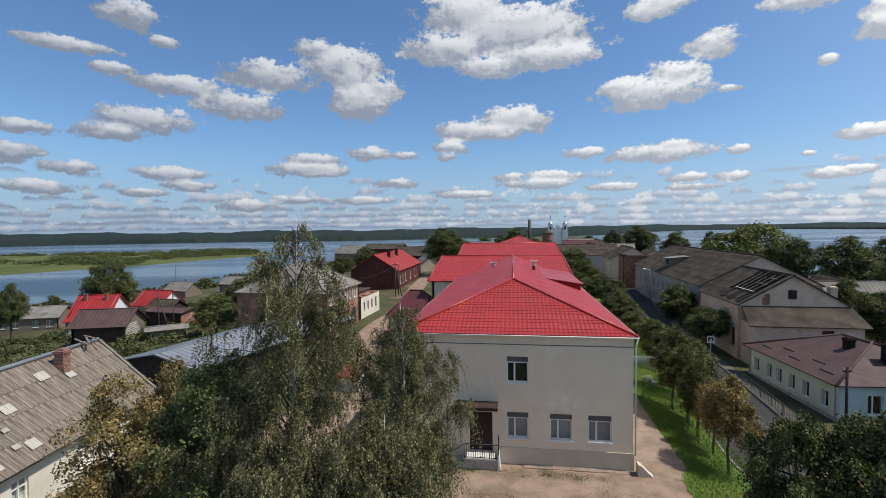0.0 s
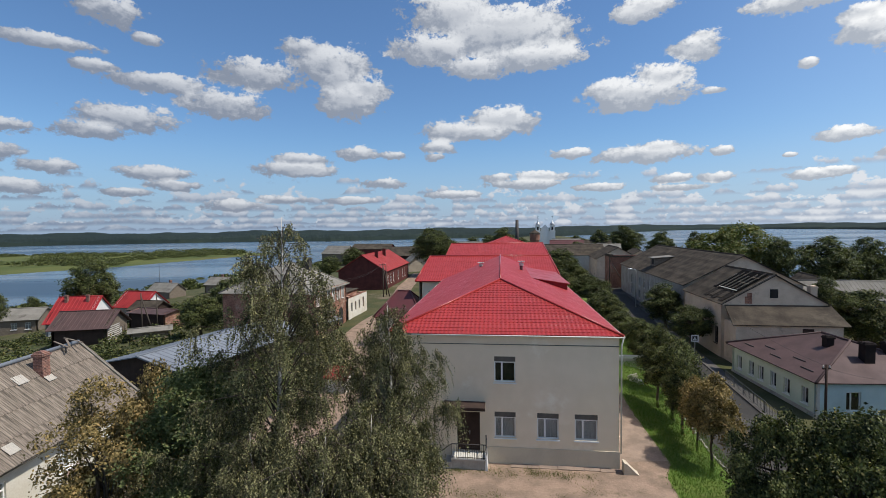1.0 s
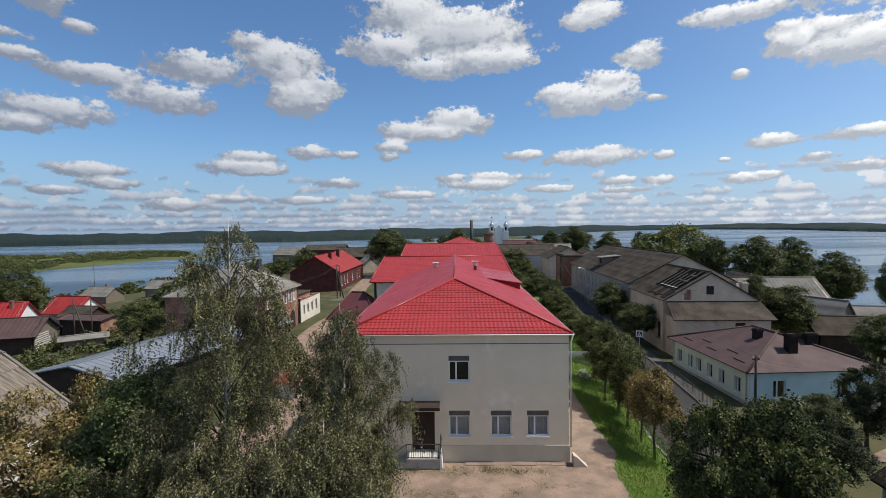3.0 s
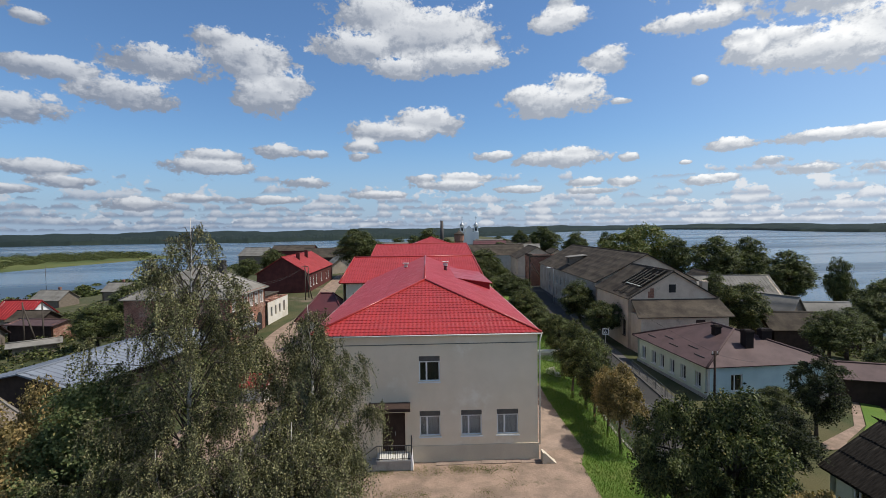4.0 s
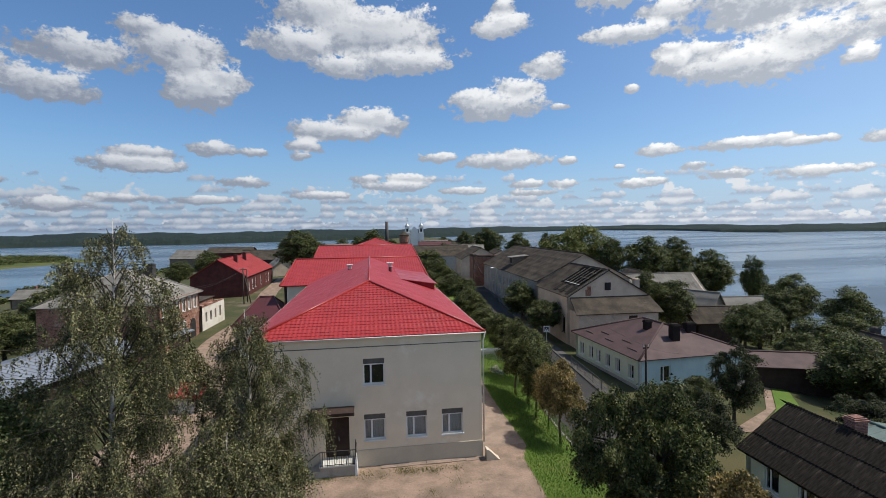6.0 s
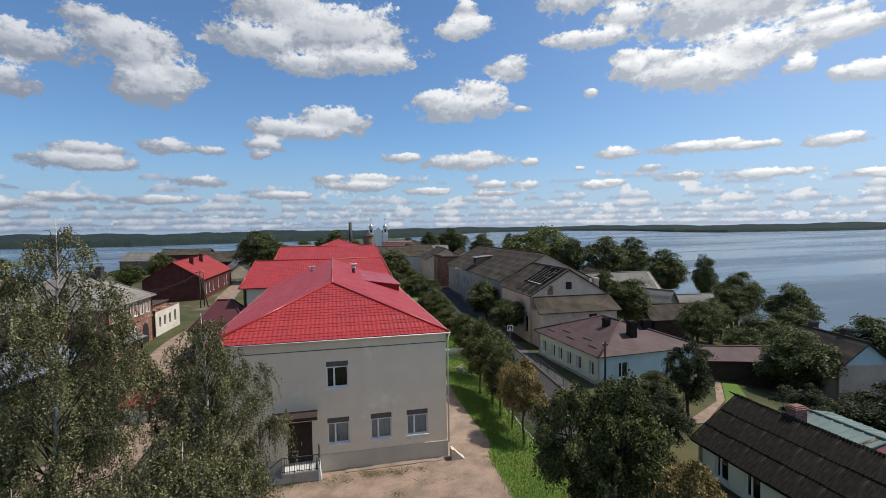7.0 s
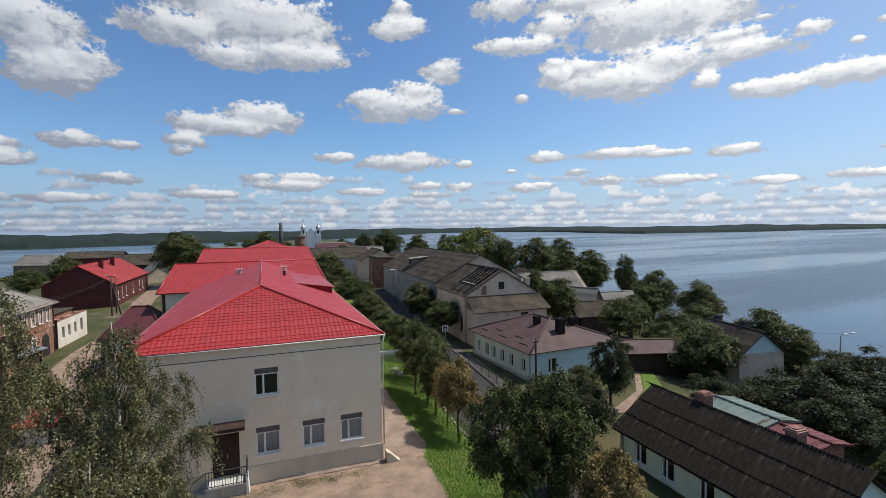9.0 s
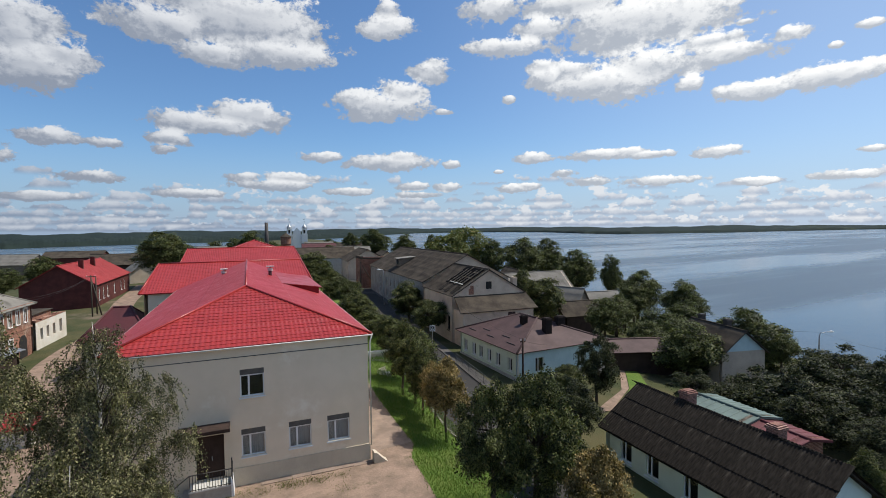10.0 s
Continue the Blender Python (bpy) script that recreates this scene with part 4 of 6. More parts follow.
house("far_block", "red hip-roofed block behind the school", 20.8, 128.0, -8, 14.5, 18.0, 9.0, 2.7, M_CREAM, M_REDTILE, "hip", "tile_far", 0, 0.4, category="building")

# ---- left side: yards, sheds and the brick houses ----


def sheet_roof_house():
    """The near house with a roof of separate asbestos sheets."""
    w, d, eave, rise = 7.4, 25.4, 3.2, 3.3
    root = house("cottage", "cream cottage with a patched grey asbestos sheet roof and brick chimney", -24.4, 19.2, -1.0, w, d, eave, rise, M_WHITEWALL, M_SLATE, "gable", "plain", -0.1, 0.45,
                 [("right", k, 0.9, 0.9, 1.3) for k in (-9, -5, -1, 3, 7, 10.5)], ((0.95, 9.0, 4.9, 7.05, 0.55, 0.55),), wstyle="cross")
    sheets(root, w, d, eave, rise, 0.45, ((20.3, 1.1, 0.75, 0.62), (21.9, 1.45, 0.62, 0.55), (17.3, 1.95, 0.7, 0.6), (16.8, 3.7, 0.65, 0.6), (14.2, 3.85, 1.06, 1.2), (16.2, 3.4, 0.4, 0.3), (16.5, 2.6, 0.35, 0.25), (12.0, 1.2, 0.8, 0.7)), M_SLATE, M_SLATENEW)
    ang = math.atan2(rise, w / 2)
    run = math.hypot(w / 2, rise) + 0.5
    for sx in (1, -1):
        verge = part("verge_board", Shape().box(-run, d / 2 + 0.30, 0.10, 0.04, d / 2 + 0.42, 0.19), M_PALEROOF, root, "grey board along the roof's verge")
        verge.matrix_basis = Matrix.Translation((0, 0, eave + rise + 0.05)) @ Matrix.Rotation(math.pi if sx > 0 else 0.0, 4, "Z") @ (Matrix.Scale(-1, 4, (0, 1, 0)) if sx > 0 else Matrix()) @ Matrix.Rotation(-ang, 4, "Y")
    part("ridge_strip", Shape().tube([(0, -d / 2 - 0.4, eave + rise + 0.20), (0, d / 2 + 0.4, eave + rise + 0.20)], [0.13, 0.13], 8), M_BLUEROOF, root, "bent sheet metal ridge", True)
    for k, (a0, tilt) in enumerate(((11.6, 8), (12.0, -14), (12.35, 20))):
        board = part("loose_board", Shape().box(-0.06, -0.75, 0.0, 0.06, 0.75, 0.03), M_WOOD, root)
        board.matrix_basis = pose(0.05 + 0.1 * k, a0, eave + rise + 0.36 + 0.05 * k, 10, 0, 60 + tilt)
    return root


def sheets(root, w, d, eave, rise, over, pale, main, new_one):
    """Corrugated sheets, lapped, one object each, laid on both slopes."""
    lt = math.hypot(w / 2 + over, rise + rise / (w / 2) * over)
    sw, sl = 1.06, 1.55
    nrow, ncol = max(1, math.ceil(lt / (sl - 0.12))), math.ceil((d + 2 * over) / sw)
    ss = np.linspace(0, sw + 0.06, 37)
    tt = np.array([0.0, 0.002, 0.012, 0.5, 1.0]) * (lt / nrow + 0.12)
    s2, t2 = np.meshgrid(ss, tt)
    z = 0.028 * np.cos(2 * np.pi * s2 / 0.177) + 0.03 - t2 / tt[-1] * 0.02
    z[0] -= 0.035
    meshes = [grid_mesh("roof_sheet", np.stack([s2, t2, z], -1), m, True) for m in (main, new_one)]
    ang = math.degrees(math.atan2(rise, w / 2))
    drop = rise / (w / 2) * over
    n = 0
    rnd = random.Random(4)
    for sx in (1, -1):
        for c in range(ncol):
            for r in range(nrow):
                n += 1
                ob = part("roof_sheet", meshes[0], None, root)
                base = pose(w / 2 + over, -d / 2 - over, eave - drop + 0.03, 0, 0, 90) if sx > 0 else pose(-w / 2 - over, d / 2 + over, eave - drop + 0.03, 0, 0, -90)
                ob.matrix_basis = base @ pose(0, 0, 0, ang) @ pose(c * sw + rnd.uniform(-0.02, 0.02), r * lt / nrow + rnd.uniform(-0.03, 0.02), 0.06 + rnd.uniform(0, 0.012), -0.6, 0, rnd.uniform(-0.5, 0.5))

    # small newer patches laid over the street-side slope
    for along, x, a, b in pale:
        ob = part("patch_sheet", meshes[1], None, root, "paler patch of newer sheet")
        up = (w / 2 + over - x) / math.cos(math.radians(ang))
        ob.matrix_basis = pose(w / 2 + over, -d / 2 - over, eave - drop + 0.03, 0, 0, 90) @ pose(0, 0, 0, ang) @ pose(along, up, 0.115, -0.6, 0, 1.5) @ Matrix.Diagonal((a / (sw + 0.06), b / tt[-1], 1, 1))


cottage = sheet_roof_house()
house("long_shed", "long low shed with a pale blue-grey sheet metal roof", -22.6, 56.0, -21, 10.0, 26.0, 2.2, 1.0, M_DARKWOOD, M_BLUEROOF, "gable", "seam", -0.7, 0.4, category="shed")
brick_house = house("brick_house", "two-storey red brick house with white window surrounds and grey roof", -20.4, 67.0, -11, 12.8, 11.5, 6.0, 3.4, M_BRICK, M_PALEROOF, "hip", "wave_far", 0, 0.4,
      [("right", k, 3.9, 0.75, 1.5) for k in (-4.3, -2.6, -0.9, 0.8, 2.5, 4.2)] + [("right", k, 0.9, 0.75, 1.6) for k in (-4.3, -2.6, -0.9, 0.8)],
      ((2.0, 2.0, 7.6, 10.0, 0.9, 0.9, M_IRON),), hip=5.0)


def brick_trim(root):
    """Whitewashed surrounds to the windows, and a flat dark panel for the shade in the arched doorway of the brick
    house.
    """
    m = pose(6.4, 0, 0, 0, 0, 90)
    spots = [(k, 3.9, 1.5) for k in (-4.3, -2.6, -0.9, 0.8, 2.5, 4.2)] + [(k, 0.9, 1.6) for k in (-4.3, -2.6, -0.9, 0.8)]
    for x, z, h in spots:
        s = Shape().box(x - 0.52, -0.045, z - 0.05, x - 0.378, -0.004, z + h).box(x + 0.378, -0.045, z - 0.05, x + 0.52, -0.004, z + h)
        s.box(x - 0.55, -0.05, z + h + 0.004, x + 0.55, -0.004, z + h + 0.22)
        part("window_surround", s, M_WHITEDIRTY, root).matrix_basis = m
    ring = [(2.6, 0.0), (4.3, 0.0), (4.3, 1.7)] + [(3.45 + 0.85 * math.cos(a), 1.7 + 0.85 * math.sin(a)) for a in np.linspace(0.2, math.pi - 0.2, 9)] + [(2.6, 1.7)]
    part("doorway_shade", Shape().prism(ring, -0.03, -0.004), M_DARK, root, "flat dark panel painting in the arched doorway's shade").matrix_basis = m
    part("cornice", Shape().box(-5.8, -0.16, 5.7, 5.8, -0.004, 5.98).box(-5.75, -0.07, 3.1, 5.75, -0.004, 3.3), M_BRICK, root).matrix_basis = m


brick_trim(brick_house)
house("red_brick_hall", "long dark red brick house with a red sheet roof", -14.3, 123.5, -8, 11.4, 28.0, 4.4, 3.6, M_DARKBRICK, M_REDOLD, "gable", "seam", 0, 0.35,
      [("right", k, 1.0, 1.0, 2.2) for k in (-11.5, -8.5, -5.5, 0, 6, 9)], ((1.5, 2.0, 6.8, 8.8, 0.8, 0.6, M_DARKBRICK), (1.5, -6.0, 6.8, 8.6, 0.8, 0.6, M_DARKBRICK)))


def ruined_wall():
    root = thing("ruined_wall", pose(-12.1, 76.9, 0, 0, 0, 90 - 11), "roofless whitewashed wall with arched openings and bare brick", "wall")
    holes = [(-2.9, 1.0, 0.7, 1.4), (-1.2, 1.0, 0.7, 1.4), (0.6, 1.0, 0.7, 1.4), (2.6, 0.9, 0.8, 1.7)]
    part("whitewashed_wall", wall_panel(8.8, 3.3, holes, 0.5, -0.5), M_WHITEWALL, root)
    cop = Shape()
    rnd = random.Random(2)
    for k in range(22):
        cop.box(-4.4 + k * 0.4, -0.03, 3.3, -4.4 + k * 0.4 + 0.39, 0.53, 3.36 + rnd.random() * 0.22)
    part("broken_coping", cop, M_BRICK, root)
    lean = thing("lean_to_shed", pose(-16.0, 79.0, 0, 0, 0, -11), "dark brick lean-to with a flat grey roof", "shed")
    part("shed_wall", Shape().box(-2.2, -4.0, -0.4, 2.2, 4.0, 3.6), M_BRICK, lean)
    part("shed_roof", Shape().box(-2.4, -4.2, 3.6, 2.4, 4.2, 3.72), M_GREYROOF, lean)


ruined_wall()
SIDE_Y = [float(v) for v in np.arange(28, 150, 3.0)]
strip("side_road", lambda y: float(np.interp(y, [28, 65, 72, 81, 114, 150], [-12.5, -11.6, -10.6, -8.6, -8.2, -5.5])), lambda y: float(np.interp(y, [28, 56, 72, 114, 150], [-5.0, -7.4, -5.8, -4.4, -1.5])), SIDE_Y, 0.02, M_DIRT, "sunlit unpaved lane past the brick houses", "lane")
house("hut", "small hut with a red sheet roof by the lane", -8.1, 40.6, 70, 1.7, 2.0, 1.5, 0.5, M_WHITEWALL, M_REDOLD, kind="seam", category="hut", over=0.3)
house("log_cottage", "grey log cottage with white-framed windows", -86.8, 99.0, 103, 6.6, 11.0, 3.2, 1.8, M_WOOD, M_PALEROOF, windows=[("left", k, 1.1, 1.1, 1.4) for k in (-4.4, -2.2, 1.4, 3.8)])
house("red_roof_cottage", "white-gabled cottage with a bright red sheet roof", -63.0, 85.2, -82, 9.0, 6.4, 2.8, 3.7, M_WHITEDIRTY, M_REDOLD, kind="seam", ground=-3.9,
      windows=[("back", -1.4, 0.9, 1.0, 1.2)], chimneys=((0.9, -1.8, 5.0, 6.9, 0.45, 0.45), (0.9, 1.6, 5.0, 6.9, 0.45, 0.45)), gable=M_WHITE)


def barn():
    root = house("wooden_barn", "dark barn with a brown sheet roof and pale boarded gable", -51.8, 71.8, -81, 6.2, 7.2, 2.9, 1.9, M_DARKWOOD, M_BROWNROOF, kind="seam", ground=-2.6,
                 sidewalls={"back": M_WOOD}, windows=[("back", 1.2, 0.9, 0.7, 1.1)], gable=M_WOOD, category="barn", over=0.5)
    for k in range(9):
        bx = part("board", Shape().box(-2.9 + 0.05 * (k % 3), 0, 0, 0.7 + 0.04 * (k % 2), 0.03, 0.13), M_WHITEDIRTY, root)
        bx.matrix_basis = pose(0, 3.6, 0, 0, 0, 180) @ Matrix.Translation((0, -0.034, 0.15 + k * 0.30))
    return root


barn()
house("porch_cottage", "cottage with a red roof, white gable and porch", -60.5, 98.5, -104, 6.4, 6.8, 2.7, 2.6, M_WHITEDIRTY, M_REDOLD, kind="seam", gable=M_WHITE, ground=-3.6)
house("porch", "grey-roofed wooden porch with white bargeboards", -55.6, 93.2, -104, 4.4, 5.6, 2.4, 1.3, M_DARKWOOD, M_GREYROOF, category="porch", ground=-3.2)
house("brick_shed", "low dark shed with a brick end wall", -46.0, 79.0, -108, 4.0, 7.6, 2.9, 0.4, M_DARKWOOD, M_BROWNROOF, kind="plain", sidewalls={"back": M_BRICK}, gable=M_BRICK, category="shed", ground=-2.1)
house("low_shed", "low shed with a pale sheet roof", -41.5, 69.5, -62, 2.8, 5.0, 1.3, 0.3, M_WOOD, M_PALEROOF, kind="plain", category="shed", ground=-1.6)
house("lakeside_cottage", "cottage with a weathered slate roof by the lake", -83.0, 148.0, 70, 6.0, 9.0, 2.6, 2.2, M_WOOD, M_PALEROOF, chimneys=((0.6, -1.0, 4.2, 5.6),))
house("lakeside_cottage", "grey cottage with a pale slate roof by the lake", -66.0, 150.0, 75, 6.0, 9.5, 2.4, 2.0, M_WOOD, M_PALEROOF, chimneys=((0.6, 1.0, 4.0, 5.2),))
house("small_house", "small house with a grey roof", -70.0, 62.0, 70, 5.0, 6.0, 2.0, 1.6, M_WOOD, M_PALEROOF)
for hx, hy, hr, hw, hd, he, hrise, wm, rm, lab in (
        (-24.0, 196.0, 80, 10, 16, 6.5, 1.8, M_DARKBRICK, M_GREYROOF, "brown brick house with a low grey roof"),
        (-12.0, 190.0, 85, 9, 15, 4.0, 3.2, M_DARKWOOD, M_GREYROOF, "dark house with a grey roof"),
        (-5.0, 160.0, 10, 7, 12, 3.2, 2.8, M_OLDWALL, M_PALEROOF, "small plastered house with a pale slate roof"),
        (-40.0, 205.0, 60, 9, 12, 4.4, 3.0, M_WOOD, M_PALEROOF, "house with two gables by the shore"),
        (-30.0, 215.0, 80, 8, 12, 3.6, 2.8, M_WOOD, M_REDOLD, "house with a red roof by the shore"),
        (18.0, 236.0, 80, 9, 16, 5.0, 2.6, M_WHITEDIRTY, M_PALEROOF, "pale house with a grey roof")):
    house("town_house", lab, hx, hy, hr, hw, hd, he, hrise, wm, rm, ground=-0.4, group="houses of the old town")

# ---- right side of the street ----


def blue_house():
    w, d = 11.4, 12.0
    wins = [("left", k, 0.75, 0.8, 1.35) for k in (-4.7, -2.7, -1.2, 0.6, 2.4, 4.6)] + [("front", -3.0, 0.65, 1.1, 1.5), ("front", 2.6, 0.65, 1.1, 1.5)]
    root = house("blue_house", "single-storey mint and pale blue house with a brown sheet roof", 36.4, 40.8, -5, w, d, 3.15, 2.0, M_MINT, M_BROWNROOF, "hip", "plain", -1.3, 0.45, wins,
                 ((-1.5, -1.2, 4.2, 5.5, 0.62, 0.6, M_SOOT), (-0.5, -4.0, 3.6, 5.6, 0.78, 0.7, M_SOOT), (2.1, -3.0, 4.0, 5.4, 1.05, 0.6, M_SOOT)), sidewalls={"front": M_BLUEWALL}, wstyle="two", hip=4.8, curtain_or_shade=False)
    part("corner_board", Shape().box(-w / 2 - 0.03, -d / 2 - 0.03, -0.4, -w / 2 + 0.16, -d / 2 + 0.16, 3.1), M_WHITEDIRTY, root)
    # snow guards on the slopes
    for k in range(5):
        g1 = part("snow_guard", Shape().box(-0.75, 0, 0, 0.75, 0.04, 0.10), M_IRON, root)
        g1.matrix_basis = pose(-w / 2 + 0.55 + 0.75 * (k % 2), -4.0 + k * 2.0, 3.15 + 0.06 + 0.26 * (0.4 + (k % 2)), 0, 0, 90)
        if k < 4:
            g2 = part("snow_guard", Shape().box(-0.75, 0, 0, 0.75, 0.04, 0.10), M_IRON, root)
            g2.matrix_basis = pose(-3.6 + k * 2.3, -d / 2 + 0.55 + 0.7 * (k % 2), 3.15 + 0.06 + 0.30 * (0.4 + (k % 2)))
    part("foundation", Shape().box(-w / 2 - 0.08, -d / 2 - 0.08, -0.9, w / 2 + 0.08, -d / 2 - 0.004, 0.35).box(-w / 2 - 0.08, -d / 2, -0.9, -w / 2 - 0.004, d / 2, 0.35), M_CONC, root)
    return root


blue_house()


def old_house():
    w, d, eave, rise = 10.8, 12.0, 6.4, 3.2
    root = house("old_plaster_house", "stained plaster house with a slate roof open to rafters", 39.6, 57.1, -10, w, d, eave, rise, M_OLDWALL, M_GREYROOF, "gable", "wave_far", -1.2, 0.25,
                 [("left", k, 1.4, 1.0, 2.0) for k in (-2.5, 0.3, 4.4)],
                 ((4.6, -4.6, 6.4, 8.2, 0.7, 0.7, M_OLDWALL),), wstyle="two", sash=M_DARKWOOD, curtain_or_shade=False)
    # attic window drawn as a dark panel, its inner shade put into the colour
    part("attic_shade_panel", Shape().box(-0.5, -d / 2 - 0.02, 6.95, 0.35, -d / 2 - 0.004, 7.95), M_DARK, root)
    # the lower front range under a lean-to roof
    part("front_range", Shape().box(-5.2, -d / 2 - 2.9, -0.6, 5.2, -d / 2 - 0.005, 4.55), M_OLDWALL, root)
    ob = part("lean_to_roof", slope_mesh("lean_to_roof", 11.4, 3.3, 1.65, 0.5, 0.0, "wave_far", M_GREYROOF), None, root)
    ob.matrix_basis = pose(-5.7, -d / 2 - 3.3, 4.5)
    part("front_door", Shape().box(1.3, -d / 2 - 2.93, 1.8, 2.4, -d / 2 - 2.904, 4.1), M_DARKWOOD, root)
    # bare rafters over a near-black sheet that paints in the loft's shade
    ang = math.atan2(rise, w / 2)
    on = Matrix.Translation((-w / 2, 0, eave)) @ Matrix.Rotation(-ang, 4, "Y")
    part("loft_shade_sheet", Shape().box(2.0, -d / 2 + 0.7, 0.05, 6.0, -d / 2 + 6.8, 0.075), M_LOFTSHADE, root).matrix_basis = on
    for k in range(6):
        part("rafter", Shape().box(1.9 + 0.25 * (k % 2), -d / 2 + 1.2 + k * 1.02, 0.10, 6.05 - 0.5 * (k % 3), -d / 2 + 1.29 + k * 1.02, 0.20), M_WOOD, root).matrix_basis = on
    for k, (bx, b1) in enumerate(((2.1, 5.2), (3.6, 3.0), (4.8, 2.2))):
        part("batten", Shape().box(bx, -d / 2 + 0.6, 0.21, bx + 0.09, -d / 2 + b1, 0.25), M_WHITEDIRTY if k == 0 else M_WOOD, root).matrix_basis = on
    for k in range(5):
        part("loose_sheet", Shape().box(0.2 + 0.3 * (k % 2), -d / 2 + 0.4 + k * 1.1, 0.04 + 0.02 * (k % 2), 1.75 + 0.2 * (k % 3), -d / 2 + 1.4 + k * 1.1, 0.075 + 0.02 * (k % 2)), M_GREYROOF if k % 2 else M_SLATEDARK, root).matrix_basis = on @ pose(0, 0, 0, 0, 0, (-2.0, 1.5, 0.5, -1.0, 2.0)[k] * 0.4)
    part("verge_board", Shape().box(0.0, -d / 2 - 0.27, 0.03, 6.2, -d / 2 - 0.2, 0.16), M_WOOD, root).matrix_basis = on
    for k, (bx, bw) in enumerate(((-3.1, 0.75), (-2.85, 0.5))):
        part("bare_brick_patch", Shape().box(bx, -d / 2 - 0.012, 6.3 + 0.5 * k, bx + bw, -d / 2 - 0.004, 7.1 + 0.4 * k), M_BRICK, root)
    return root


old_house()
house("long_house", "long grey plaster house with a dark slate roof and pale gable", 46.6, 82.6, -10, 15.2, 39.0, 6.3, 4.0, M_GREYWALL, M_GREYROOF, "gable", "wave_far", -0.5, 0.3,
      [("left", k, 3.1, 0.9, 1.7) for k in (-10, -7, -4, -1, 2, 5, 8, 11)] + [("left", k, 0.8, 0.9, 1.5) for k in (-10, -7, -4, -1, 2, 5, 8, 11)], sash=M_WHITEDIRTY, gable=M_OLDWALL, curtain_or_shade=False)


def roof_dormer():
    """A small patched dormer on the street slope of the long house."""
    root = thing("roof_dormer", pose(47.0, 84.0, -0.5, 0, 0, -10), "small boarded dormer patched with pale sheet", "dormer")
    part("dormer_wall", Shape().prism([(-6.2, 7.2), (-6.2, 8.7), (-3.4, 8.7)], -1.6, 1.2), M_WOOD, root)
    part("dormer_roof", Shape().prism([(-6.6, 8.62), (-6.6, 8.72), (-2.9, 9.05), (-2.9, 8.95)], -1.9, 1.5), M_PALEROOF, root)
    part("shutter", Shape().box(-6.24, -0.9, 7.5, -6.205, 0.3, 8.5), M_DARK, root)


roof_dormer()


def brick_ruin():
    root = thing("brick_ruin", pose(46.5, 109.0, 0, 0, 0, -12), "roofless red brick shell with empty windows", "ruin")
    for mm, w in ((pose(0, -4.5, 0), 9.0), (pose(-4.5, 0, 0, 0, 0, 270), 8.2), (pose(4.5, 0, 0, 0, 0, 90), 8.2), (pose(0, 4.5, 0, 0, 0, 180), 9.0)):
        ob = part("brick_wall", wall_panel(w, 7.0, [(-2.3, 3.8, 1.0, 1.9), (1.9, 3.8, 1.0, 1.9), (-2.3, 0.9, 1.0, 1.8)], 0.5, -0.5), M_BRICK, root)
        ob.matrix_basis = mm
    part("broken_top", Shape().box(-4.7, -4.7, 7.0, 4.7, -4.0, 7.25).box(-4.7, -3.9, 7.0, -4.0, 3, 7.6), M_GREYROOF, root)


brick_ruin()

# houses farther along the street
for hx, hy, hr, hw, hd, he, hrise, wm, rm, lab in (
        (52.0, 132.0, -12, 11, 16, 5.6, 3.0, M_OLDWALL, M_GREYROOF, "old plaster house with a grey slate roof"),
        (46.0, 150.0, 80, 10, 18, 5.4, 3.0, M_WHITEDIRTY, M_GREYROOF, "plastered house with a grey slate roof"),
        (57.0, 158.0, 75, 9, 14, 5.4, 2.8, M_OLDWALL, M_PALEROOF, "house with a pale slate roof"),
        (66.0, 180.0, -15, 10, 18, 5.0, 3.0, M_OLDWALL, M_GREYROOF, "long house with a grey slate roof"),
        (60.0, 205.0, 75, 9, 14, 4.8, 3.4, M_WOOD, M_REDDULL, "house with a dull red roof"),
        (76.0, 215.0, 80, 9, 14, 4.8, 3.4, M_DARKBRICK, M_GREYROOF, "brown house with a grey roof"),
        (70.0, 240.0, 70, 9, 14, 4.6, 3.4, M_WHITEDIRTY, M_PALEROOF, "pale house with a grey roof"),
        (90.0, 250.0, 75, 9, 12, 4.4, 3.2, M_WOOD, M_GREYROOF, "wooden house with a grey roof"),
        (66.0, 148.0, -15, 9, 14, 5.0, 2.6, M_OLDWALL, M_GREYROOF, "house with a slate roof"),
        (80.0, 96.0, -20, 9, 12, 4.2, 3.4, M_DARKBRICK, M_GREYROOF, "dark brick house with a slate roof"),
        (64.0, 62.0, 20, 6, 7, 4.0, 3.0, M_WOOD, M_PALEROOF, "wooden cottage with a pale slate roof"),
        (70.0, 60.0, 75, 6, 9, 4.0, 2.8, M_DARKWOOD, M_PALEROOF, "wooden cottage with a slate roof"),
        (60.5, 56.0, 75, 5, 7, 3.4, 1.8, M_DARKWOOD, M_GREYROOF, "dark wooden shed with a slate roof")):
    house("town_house", lab, hx, hy, hr, hw, hd, he, hrise, wm, rm, group="houses of the old town")
house("metal_barn", "barn with a pale corrugated metal roof", 69.0, 76.0, 78, 9.0, 14.0, 5.0, 3.4, M_OLDWALL, M_PALEROOF, kind="seam", category="barn")
house("garden_shed", "long low shed with a rusty brown roof", 46.0, 36.0, 62, 4.6, 13.0, 2.4, 0.8, M_DARKWOOD, M_BROWNROOF, kind="plain", category="shed")


